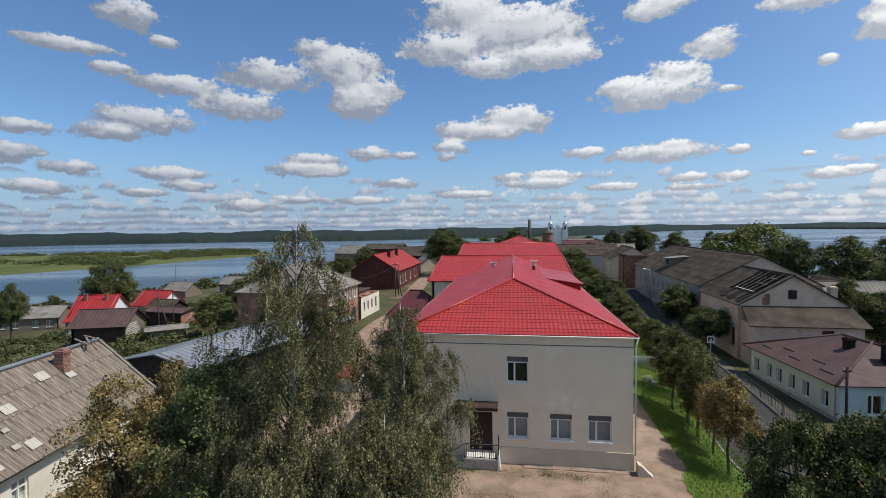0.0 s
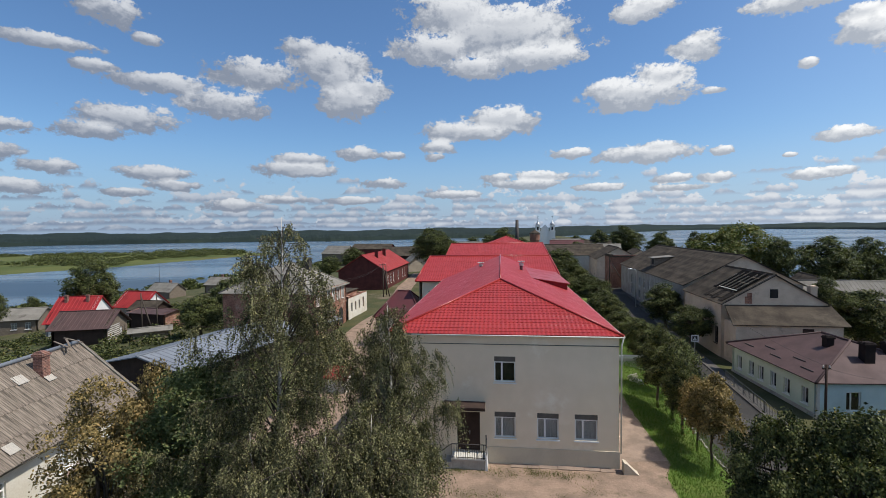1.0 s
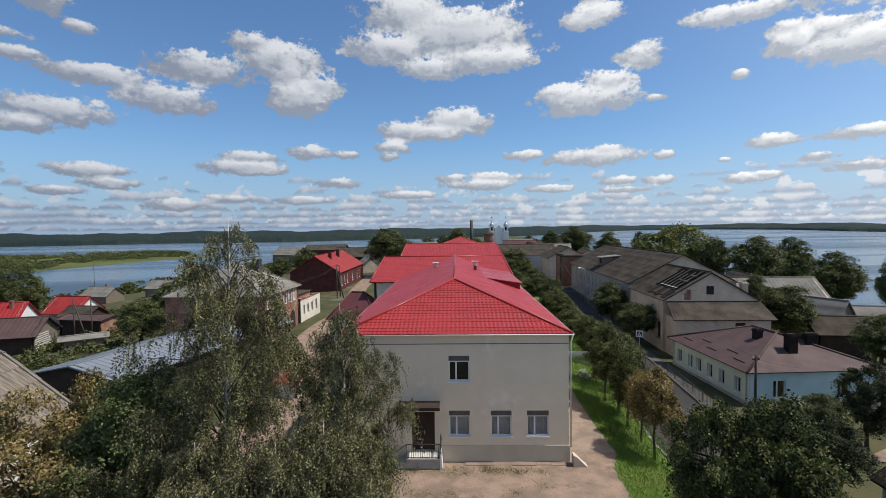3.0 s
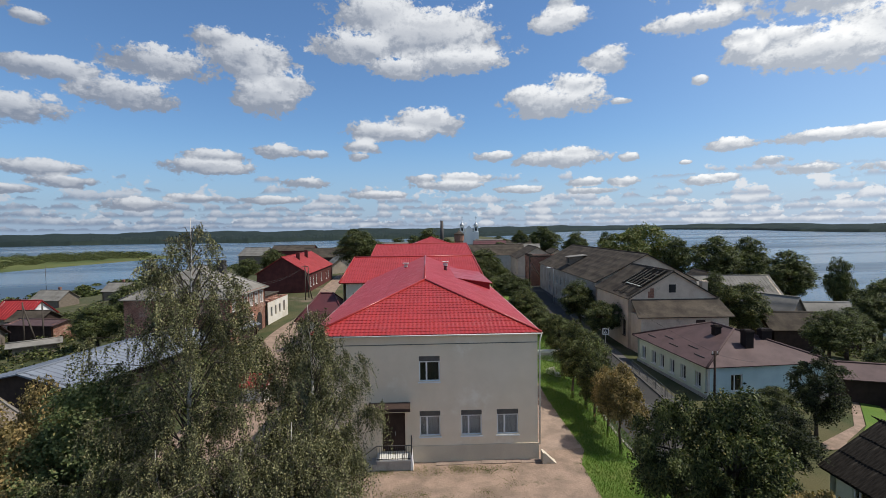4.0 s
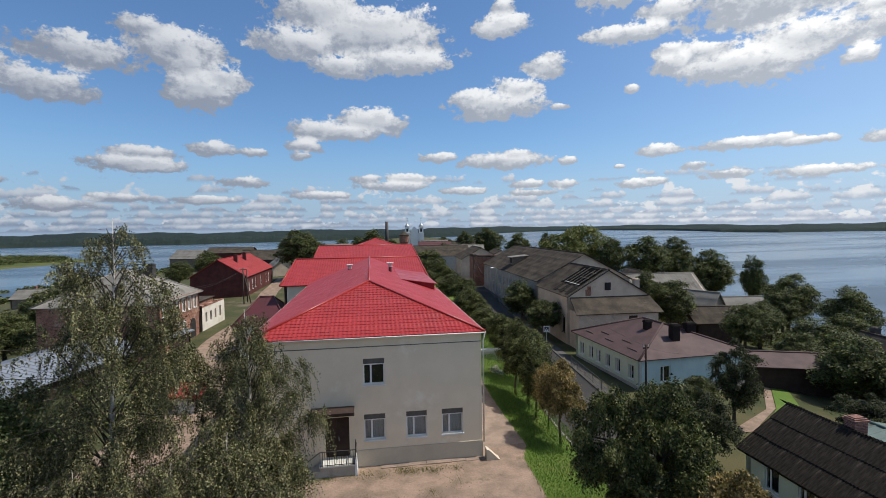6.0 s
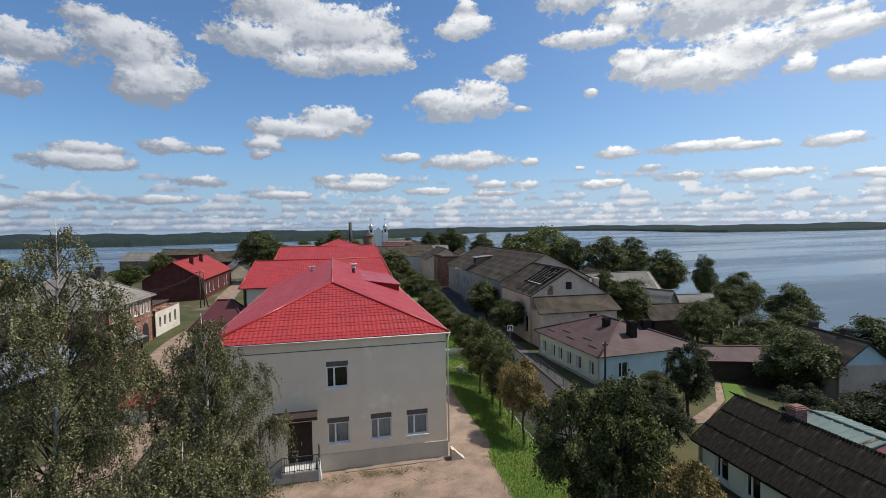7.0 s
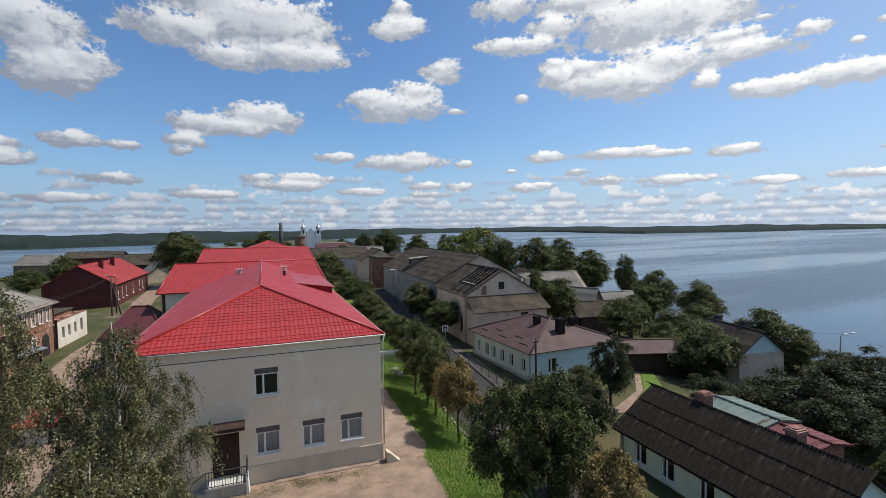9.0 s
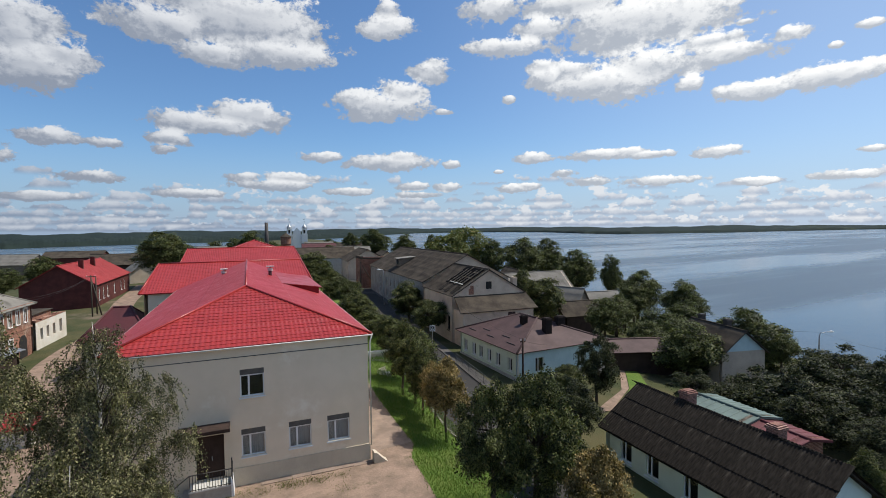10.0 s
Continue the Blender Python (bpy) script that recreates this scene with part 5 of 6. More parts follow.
GARDEN_Y = [float(v) for v in np.arange(26.0, 37.1, 0.5)]
strip("garden_bed", lambda y: float(np.interp(y, [26, 29.5, 33.8, 37], [34.0, 39.6, 44.6, 47.5])), lambda y: float(np.interp(y, [26, 29.5, 33.8, 37], [36.5, 42.4, 46.6, 49.0])), GARDEN_Y, 0.06, M_LAWN, "bright grass bed beside the garden path", "lawn")
strip("garden_path", lambda y: float(np.interp(y, [26, 27, 29.5, 33.8, 37], [31.2, 32.4, 38.4, 43.6, 46.6])), lambda y: float(np.interp(y, [26, 27, 29.5, 33.8, 37], [33.2, 34.6, 39.5, 44.5, 47.4])), GARDEN_Y, 0.06, M_DIRT, "narrow sandy path winding through the gardens", "path")


def dark_roof_house():
    w, d, eave, rise = 6.2, 11.6, 2.12, 2.18
    root = house("mint_cottage", "mint cottage with a mossy dark asbestos sheet roof and blue gable", 27.6, 14.43, -8.8, w, d, eave, rise, M_MINT, M_SLATEDARK, "gable", "plain", -1.3, 0.35,
                 [("left", -4.0, 0.35, 0.95, 1.3), ("left", -1.9, 0.35, 0.95, 1.3), ("left", 0.7, 0.35, 0.95, 1.3), ("left", 3.2, 0.35, 0.95, 1.3)],
                 ((0.5, 2.5, 3.4, 4.95, 0.8, 0.6), (0.5, -2.9, 3.4, 4.85, 0.75, 0.6)), gable=M_BLUEWALL, sidewalls={"front": M_BLUEWALL}, wstyle="two", curtain_or_shade=False)
    sheets(root, w, d, eave, rise, 0.35, (), M_SLATEDARK, M_SLATENEW)
    return root


dark_roof_house()
house("green_shed", "shed with a pale green sheet metal roof", 33.7, 17.2, -10, 3.6, 4.2, 2.9, 0.35, M_WOOD, M_GREENROOF, kind="seam", category="shed", ground=-1.7)
house("raspberry_shed", "shed with a faded raspberry sheet metal roof", 33.0, 13.6, -12, 3.2, 3.0, 2.75, 0.3, M_BRICK, M_PINKROOF, kind="seam", category="shed", ground=-1.7)
house("grey_gable_house", "house with a slate roof and pale sheet-metal gable", 55.0, 29.4, -20, 5.4, 7.6, 4.1, 2.2, M_OLDWALL, M_GREYROOF, ground=-3.6, gable=M_BLUEWALL, chimneys=((0.5, -1.0, 5.4, 7.0, 0.6, 0.6, M_IRON), (0.5, 3.0, 5.4, 6.9, 0.6, 0.6, M_IRON)))


def church():
    root = thing("church", pose(79.2, 322.0, 0, 0, 0, -14), "white twin-towered church with silver domes and crosses", "church")
    part("nave", Shape().box(-5.5, 2.0, -1.0, 5.5, 24.0, 9.0).prism([(-6, 9.0), (6, 9.0), (0, 12.0)], 2.0, 24.0), M_WHITE, root)
    part("front_gable", Shape().box(-2.6, 0.5, -1.0, 2.6, 2.0, 13.5).prism([(-2.2, 13.5), (2.2, 13.5), (0, 16.0)], 0.5, 2.0), M_WHITE, root)
    for sx in (-1, 1):
        x = sx * 4.9
        tower = part("tower", Shape().box(x - 2.0, -0.4, -1.0, x + 2.0, 3.6, 11.2).box(x - 1.6, 0.0, 11.2, x + 1.6, 3.2, 15.3).box(x - 2.2, -0.6, 11.0, x + 2.2, 3.8, 11.3).box(x - 1.8, -0.2, 15.1, x + 1.8, 3.4, 15.45), M_WHITE, root)
        # dark plate on the solid tower paints in the belfry opening's shade
        part("belfry_shade_panel", Shape().box(x - 0.6, -0.03, 12.0, x + 0.6, -0.004, 14.4), M_DARK, tower)
        c = (x, 1.6)
        part("dome", Shape().tube([(*c, 15.4), (*c, 16.2), (*c, 17.0), (*c, 17.6), (*c, 18.2), (*c, 19.4)], [1.5, 1.65, 1.2, 0.55, 0.3, 0.06], 12), M_METAL, tower, "silver dome", True)
        part("cross", Shape().box(x - 0.07, 1.53, 19.3, x + 0.07, 1.67, 22.4).box(x - 0.6, 1.53, 21.2, x + 0.6, 1.67, 21.4), M_IRON, tower)


church()


def far_chimney():
    root = thing("factory_chimney", pose(46.0, 248.0, 0), "tall dark brick factory chimney", "chimney")
    part("stack", Shape().tube([(0, 0, -0.5), (0, 0, 18.2)], [1.15, 0.8], 14), M_IRON, root, smooth=True)
    tower = thing("water_tower", pose(46.3, 207.0, 0), "round brown brick water tower", "tower")
    part("shaft", Shape().tube([(0, 0, -0.5), (0, 0, 8.0), (0, 0, 8.3), (0, 0, 11.2)], [2.0, 1.9, 2.2, 2.2], 16), M_BRICK, tower)
    part("tower_roof", Shape().tube([(0, 0, 11.2), (0, 0, 11.4), (0, 0, 13.0)], [2.5, 2.5, 0.1], 16), M_GREYROOF, tower)


far_chimney()


# ---- street furniture, poles and wires ----
M_OLDPOST = mat("weathered_dark_post", (0.085, 0.070, 0.056), (0.055, 0.046, 0.038), 1.5, 0.92, 0.4, 16.0, stretch=(1, 1, 0.3), spec=0.15)


def pole(x, y, tall, label, brace=None, arm=None, r=0.11, material=None):
    z = height(x, y)
    root = thing("utility_pole", pose(x, y, z), label, "pole")
    part("post", Shape().tube([(0, 0, -0.4), (0, 0, tall)], [r, r * 0.8], 8), material or M_OLDPOST, root, smooth=True)
    if brace:
        part("brace", Shape().tube([(brace[0], brace[1], -0.3), (0, 0, tall * 0.92)], [r, r * 0.8], 8), material or M_OLDPOST, root, smooth=True)
    if arm:
        part("crossarm", Shape().box(-arm, -0.05, tall - 0.35, arm, 0.05, tall - 0.22), material or M_OLDPOST, root)
        for k in (-0.8, 0.0, 0.8):
            part("insulator", Shape().tube([(k * arm, 0, tall - 0.22), (k * arm, 0, tall - 0.05)], [0.05, 0.03], 6), M_WHITEDIRTY, root)
    return root


def wire(p, q, sag, label="thin black overhead wire"):
    p, q = Vector(p), Vector(q)
    pts = [p + (q - p) * (k / 10) - Vector((0, 0, sag * 4 * (k / 10) * (1 - k / 10))) for k in range(11)]
    ob = new("overhead_wire", Shape().tube(pts, [0.012] * 11, 4).mesh("overhead_wire", M_IRON))
    tagged(ob, label, "wire")


pole(29.1, 33.3, 4.9, "short dark wooden pole beside the blue house", arm=0.3, r=0.10, material=M_DARKWOOD)
pole(41.0, 106.0, 7.0, "braced wooden pole by the brick ruin", brace=(3.0, -3.2))
pole(-10.0, 97.0, 7.0, "braced wooden pole in front of the red hall", brace=(1.3, 0.5), arm=0.7)
pole(-9.6, 99.5, 6.4, "wooden pole in front of the red hall")
pole(-64.0, 66.0, 6.6, "braced wooden pole by the cottages", brace=(1.5, 0.4))
pole(-45.5, 74.0, 6.5, "braced wooden pole between the sheds", brace=(1.6, 0.3))
pole(-44.0, 75.5, 6.0, "wooden pole between the sheds")
pole(-92.0, 160.0, 12.0, "thin dark mast by the shore", r=0.07, material=M_IRON)
wire((-10.0, 97.0, 6.8), (-14.0, 73.0, 6.2), 0.6)
wire((-10.0, 97.0, 6.7), (-15.0, 72.0, 5.9), 0.8)
wire((-10.0, 97.0, 6.7), (-3.0, 57.5, 6.6), 1.0)
wire((29.1, 33.3, 3.4), (34.5, 35.0, 1.9), 0.1)
wire((29.1, 33.3, 3.5), (30.3, 34.9, 1.9), 0.05)
wire((29.1, 33.3, 3.5), (33.6, 52.0, 4.0), 0.3)


def lamp_post(x, y, tall, reach, label, turn=0.0):
    root = thing("street_lamp", pose(x, y, height(x, y), 0, 0, turn), label, "lamp")
    part("post", Shape().tube([(0, 0, -0.3), (0, 0, tall - 0.5), (0.08 * reach, 0, tall - 0.12), (reach * 0.6, 0, tall), (reach, 0, tall)], [0.11, 0.075, 0.05, 0.04, 0.04], 8), M_METAL, root, smooth=True)
    part("lamp_head", Shape().tube([(reach - 0.1, 0, tall), (reach + 0.25, 0, tall + 0.02), (reach + 0.6, 0, tall - 0.03)], [0.06, 0.13, 0.05], 8), M_WHITE, root, smooth=True)
    return root


lamp_post(36.7, 82.5, 6.9, -1.3, "grey steel street lamp with a curved arm")
lamp_post(72.5, 25.9, 6.6, 1.6, "street lamp on a dark pole above the trees", -20)
wire((72.5, 25.9, 0.2), (66.0, 33.0, 0.6), 0.2)
wire((72.5, 25.9, 0.2), (84.0, 20.0, -3.2), 0.3)


def crossing_sign():
    root = thing("road_sign", pose(29.3, 50.8, height(29.3, 50.8), 0, 0, -28), "square pedestrian crossing sign on a steel post", "sign")
    part("post", Shape().tube([(0, 0.03, -0.2), (0, 0.03, 2.2)], [0.035, 0.035], 8), M_METAL, root)
    plate = part("plate", bevel(Shape().box(-0.36, -0.02, 2.08, 0.36, 0.0, 2.82).mesh("plate", M_WHITE), 0.006), None, root, "white square plate")
    part("dark_panel", Shape().box(-0.26, -0.026, 2.18, 0.26, -0.0205, 2.72), M_IRON, plate)
    part("triangle", Shape().face((-0.20, -0.031, 2.24), (0.20, -0.031, 2.24), (0.0, -0.031, 2.64)), M_WHITE, plate)
    part("bar", Shape().box(-0.04, -0.036, 2.28, 0.04, -0.0315, 2.48), M_IRON, plate)


crossing_sign()


def street_fence():
    root = thing("guard_rail", Matrix(), "low grey metal guard rail along the pavement", "railing")
    ys = [float(v) for v in np.arange(34.0, 44.1, 2.0)]
    for a in ys:
        x = street_far(a) + 0.35
        part("post", Shape().box(x - 0.03, a - 0.03, height(x, a) - 0.1, x + 0.03, a + 0.03, height(x, a) + 1.0), M_RAIL, root)
    for a, b in zip(ys[:-1], ys[1:]):
        xa, xb = street_far(a) + 0.35, street_far(b) + 0.35
        for z in (0.95, 0.5, 0.15):
            part("rail", Shape().tube([(xa, a, height(xa, a) + z), (xb, b, height(xb, b) + z)], [0.025, 0.025], 5), M_RAIL, root)
        for k in range(1, 8):
            x, y = xa + (xb - xa) * k / 8, a + (b - a) * k / 8
            part("bar", Shape().box(x - 0.01, y - 0.01, height(x, y) + 0.15, x + 0.01, y + 0.01, height(x, y) + 0.95), M_RAIL, root)


street_fence()


def rubble():
    """Pale concrete pieces and a low wall behind the lawn."""
    rnd = random.Random(8)
    wallx = thing("low_wall", pose(20.5, 47.5, 0.0, 0, 0, -8), "low pale concrete wall with a capping beam", "wall")
    part("capping", Shape().box(-3.6, -0.25, 0.35, 2.2, 0.25, 0.60), M_WHITEDIRTY, wallx)
    part("base", Shape().box(-3.5, -0.18, -1.0, 2.1, 0.18, 0.346), M_CONC, wallx)
    for k in range(9):
        x, y = 17.6 + rnd.uniform(-1.6, 1.6), 43.5 + rnd.uniform(-2.2, 2.2)
        s = Shape().box(-0.5, -0.35, -0.2, 0.5, 0.35, 0.22).moved(pose(0, 0, 0.12, rnd.uniform(-25, 25), rnd.uniform(-25, 25), rnd.uniform(0, 180)) @ Matrix.Scale(rnd.uniform(0.5, 1.1), 4))
        ob = new("concrete_lump", s.mesh("concrete_lump", M_WHITEDIRTY if k % 2 else M_CONC))
        ob.location = (x, y, height(x, y))
        tagged(ob, "broken lump of pale concrete on the grass", "rubble", "rubble by the lawn")


rubble()


def antenna(x, y, z, tall):
    root = thing("roof_antenna", pose(x, y, z), "thin television antenna on a mast", "antenna")
    part("mast", Shape().tube([(0, 0, -0.3), (0, 0, tall)], [0.025, 0.02], 6), M_METAL, root)
    for k in range(4):
        part("element", Shape().box(-0.4, -0.01, tall - 0.1 - k * 0.18, 0.4, 0.01, tall - 0.08 - k * 0.18), M_METAL, root)


antenna(-62.0, 89.5, 2.8, 2.2)

# ---- trees ----


def leaf_quads(centres, size, rng, flat=0.35, down=0.0, out=None):
    """Small leaves, each its own island, about the given points; out: the way that they face, more or less."""
    n = len(centres)
    a = rng.normal(size=(n, 3))
    a[:, 2] *= flat
    a[:, 2] -= down
    if out is not None:
        face = out / (np.linalg.norm(out, axis=1, keepdims=True) + 1e-6) + rng.normal(size=(n, 3)) * 0.42
        face /= np.linalg.norm(face, axis=1, keepdims=True)
        a -= face * np.sum(a * face, 1, keepdims=True)
    a /= np.linalg.norm(a, axis=1, keepdims=True)
    b = np.cross(face, a) if out is not None else rng.normal(size=(n, 3))
    b -= a * np.sum(a * b, 1, keepdims=True)
    b /= np.linalg.norm(b, axis=1, keepdims=True)
    s = size * rng.uniform(0.6, 1.35, (n, 1))
    v = np.stack([centres - a * s, centres + b * s * 0.55, centres + a * s, centres - b * s * 0.55], 1)
    return v.reshape(-1, 3), np.arange(4 * n).reshape(-1, 4)


def crown_tree(kind, material, bark, tall, wide, trunk, seed, clumps, leaves, size, low=0.28, lean=0.0, oval=1.0):
    """A broadleaf tree: tapered trunk, limbs, twigs and a crown of leaf clumps with gaps. Height tall, crown width wide."""
    rng = np.random.default_rng(seed)
    wood = Shape()
    base_z = tall * low
    wob = [(rng.normal() * 0.04 * tall * t + lean * t, rng.normal() * 0.04 * tall * t, tall * t * 0.9) for t in (0, 0.12, 0.3, 0.5, 0.72, 1.0)]
    wob[0] = (0, 0, -0.3)
    wood.tube(wob, [trunk * k for k in (1.25, 1.0, 0.8, 0.55, 0.3, 0.06)], 8)
    centres, radii = [], []
    ch = (tall - base_z) / 2
    bumps = rng.normal(size=(7, 3))
    bumps /= np.linalg.norm(bumps, axis=1, keepdims=True)
    force = rng.uniform(-0.55, 0.38, 7)
    clumps = int(clumps * 1.25)
    for i in range(clumps):
        d = rng.normal(size=3)
        d /= np.linalg.norm(d)
        k = rng.uniform(0.25, 1.0) ** 0.5
        swell = 1.0 + float(np.sum(force * np.exp(-6 * (1 - bumps @ d))))
        p = d * k * swell * np.array([wide / 2 * 0.84, wide / 2 * 0.84, ch * 0.88])
        taper = 1.0 - 0.38 * oval * max(0.0, p[2] / ch) - 0.12 * max(0.0, -p[2] / ch)
        p[:2] *= taper
        centres.append(p + np.array([lean * 0.6, 0, base_z + ch]))
        radii.append(rng.uniform(0.06, 0.15) * wide)
    for i in range(min(clumps, 26)):
        c = centres[i]
        t = rng.uniform(0.25, 0.75)
        s = np.array([wob[0][0] + lean * t, 0, tall * 0.9 * t * 0.8 + 0.1 * tall])
        m = s + (c - s) * 0.5 + rng.normal(size=3) * 0.05 * wide + np.array([0, 0, 0.03 * tall])
        wood.tube([s, m, c], [trunk * 0.30, trunk * 0.17, trunk * 0.05], 5)
    # leaves sit in flat sprays at the clumps' outsides, lit above and dark between
    sprays = max(3, leaves // (clumps * 12))
    pts, outs = [], []
    for c, r in zip(centres, radii):
        d = rng.normal(size=(sprays, 3))
        d[:, 2] = np.where(d[:, 2] < -0.3, -d[:, 2], d[:, 2])
        d /= np.linalg.norm(d, axis=1, keepdims=True)
        q = c + d * r * rng.uniform(0.45, 1.08, (sprays, 1)) * np.array([1.0, 1.0, 0.85])
        n = d * 0.8 + np.array([0, 0, 0.55]) + rng.normal(size=(sprays, 3)) * 0.35
        n /= np.linalg.norm(n, axis=1, keepdims=True)
        n = np.repeat(n, 12, 0)
        o = rng.normal(size=(sprays * 12, 3)) * size * 2.3
        o -= n * np.sum(o * n, 1, keepdims=True) * 0.78
        o[:, 2] -= 0.25 * np.linalg.norm(o, axis=1)
        pts.append(np.repeat(q, 12, 0) + o)
        outs.append(n)
    v, f = leaf_quads(np.concatenate(pts), size, rng, out=np.concatenate(outs))
    return wood.mesh("trunk", bark, True), quick_mesh("crown", v, f, material)


def birch_tree(tall, wide, seed, limbs, tufts, size, bare=0.12, lean=0.0):
    """A weeping birch: white trunk, steep limbs that arch over, and separate hanging tufts of thin twigs set with small leaves."""
    rng = np.random.default_rng(seed)
    wood, boughs = Shape(), Shape()
    top = np.array([lean, rng.normal() * 0.3, tall])

    def stem(t):
        return top * t + np.array([math.sin(t * 5 + seed) * 0.22, math.cos(t * 4) * 0.15, 0])

    wood.tube([np.array([0, 0, -0.3])] + [stem(t) for t in (0.15, 0.35, 0.55, 0.75, 0.9, 1.0)], [0.17, 0.14, 0.11, 0.075, 0.042, 0.02, 0.007], 8)
    arcs = []
    for i in range(limbs):
        t = bare + (0.99 - bare) * ((i + rng.random()) / limbs) ** 0.85
        s = stem(t * 0.97)
        a = i * 2.4 + rng.uniform(-0.5, 0.5)
        reach = wide / 2 * min(1.0, (1.03 - t) / 0.5) ** 0.74 * rng.uniform(0.45, 1.15)
        rise = reach * rng.uniform(0.55, 1.0) + 0.25
        way = np.array([math.cos(a), math.sin(a), 0.0])
        m = s + way * reach * 0.45 + np.array([0, 0, rise * 0.75])
        e = s + way * reach + np.array([0, 0, rise * 0.80])
        m[2], e[2] = min(m[2], tall * 0.99), min(e[2], tall * 0.975)
        boughs.tube([s, m, e], [0.040 * (1.1 - t) + 0.010, 0.024 * (1.1 - t) + 0.007, 0.005], 5)
        arcs.append((s, m, e, t, reach))
    share = np.array([0.12 + q[4] ** 1.3 for q in arcs])
    pts = []
    for j in range(tufts):
        s, m, e, t, reach = arcs[rng.choice(len(arcs), p=share / share.sum())]
        k = rng.uniform(0.22, 1.0) ** 0.7
        hold = (1 - k) ** 2 * s + 2 * k * (1 - k) * m + k * k * e + rng.normal(size=3) * 0.10
        out = (e - s) * np.array([1, 1, 0]) / (reach + 0.05)
        long0 = rng.uniform(0.45, 1.55) * (0.30 + 0.70 * min(1.0, (1.02 - t) / 0.35))
        for i in range(rng.integers(6, 12)):
            length = long0 * rng.uniform(0.45, 1.1)
            drift = out[:2] * rng.uniform(0.05, 0.40) * length + rng.normal(size=2) * 0.13 * (0.4 + length)
            n = max(4, int(length / 0.040))
            u = np.linspace(0, 1, n)[:, None]
            q = hold + rng.normal(size=3) * 0.05 + np.concatenate([drift * (1.6 * u - 0.6 * u * u), -length * (u * 0.45 + 0.55 * u * u)], 1)
            pts.append(q + rng.normal(size=q.shape) * 0.028)
            if i < 3:
                boughs.tube([q[0], q[n // 2], q[-1]], [0.007, 0.005, 0.003], 3, False)
    pts = np.concatenate(pts)
    pts = pts[pts[:, 2] > 0.4]
    v, f = leaf_quads(pts, size, rng, 0.8, 0.9)
    return wood.mesh("trunk", M_BIRCH, True), quick_mesh("crown", v, f, M_LEAF_BIRCH), boughs.mesh("bough", M_BARK)


TREES = {}


def stock(kind, *meshes):
    TREES.setdefault(kind, []).append(meshes)


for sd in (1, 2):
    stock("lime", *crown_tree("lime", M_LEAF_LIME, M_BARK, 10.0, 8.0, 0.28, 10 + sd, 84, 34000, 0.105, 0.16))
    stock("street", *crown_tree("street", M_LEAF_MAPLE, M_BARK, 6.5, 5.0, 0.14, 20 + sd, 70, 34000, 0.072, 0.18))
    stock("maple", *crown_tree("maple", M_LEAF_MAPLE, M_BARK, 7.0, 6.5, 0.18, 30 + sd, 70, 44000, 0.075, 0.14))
stock("alder", *crown_tree("alder", M_LEAF_BACKLIT, M_BARK, 8.0, 7.0, 0.2, 71, 44, 30000, 0.085, 0.12))
stock("alder", *crown_tree("alder", M_LEAF_BACKLIT, M_BARK, 8.0, 7.0, 0.2, 72, 44, 30000, 0.085, 0.12))
stock("autumn", *crown_tree("autumn", M_LEAF_AUTUMN, M_BARK, 5.2, 4.2, 0.11, 41, 60, 24000, 0.072, 0.28))
stock("willow", *crown_tree("willow", M_LEAF_WILLOW, M_BARK, 16.0, 18.0, 0.5, 51, 110, 26000, 0.26, 0.10))
stock("maple_near", *crown_tree("maple", M_LEAF_GREEN, M_BARK, 9.0, 6.0, 0.17, 61, 120, 70000, 0.056, 0.12))
stock("autumn_near", *crown_tree("autumn", M_LEAF_AUTUMN, M_BARK, 7.5, 6.0, 0.15, 62, 60, 34000, 0.060, 0.10))
stock("birch", *birch_tree(14.5, 5.9, 3, 90, 660, 0.036, 0.20, -0.35))
stock("birch", *birch_tree(11.3, 5.3, 8, 70, 640, 0.036, 0.20))
stock("birch", *birch_tree(8.0, 4.4, 12, 50, 460, 0.036, 0.20))
stock("birch_small", *birch_tree(8.2, 7.0, 15, 60, 680, 0.036, 0.20))
SIZES = {"alder": (8.0, 7.0), "lime": (10.0, 8.0), "street": (6.5, 5.0), "maple": (7.0, 6.5), "autumn": (5.2, 4.2), "willow": (16.0, 18.0), "maple_near": (9.0, 6.0), "autumn_near": (7.5, 6.0)}
WORDS = {"alder": ("alder_tree", "dense alder in the gardens above the shore, backlit darkness painted into its leaves"), "lime": ("tree", "dense dark green lime tree"), "street": ("street_tree", "green street tree with a rounded crown beside the road"), "maple": ("maple_tree", "broad dark green maple with a full crown"),
         "autumn": ("small_tree", "small tree with brownish turning leaves on the lawn"), "willow": ("willow_tree", "huge yellowish-green willow rising above the roofs"),
         "maple_near": ("maple_tree", "green maple with an irregular crown growing among the birches"), "autumn_near": ("tree", "tree with brown-green turning leaves by the cottage"), "birch_small": ("birch_tree", "low weeping birch filling the gap between the tall ones"), "birch": ("birch_tree", "tall weeping birch with white trunk and thin hanging twigs")}
COUNT = {}


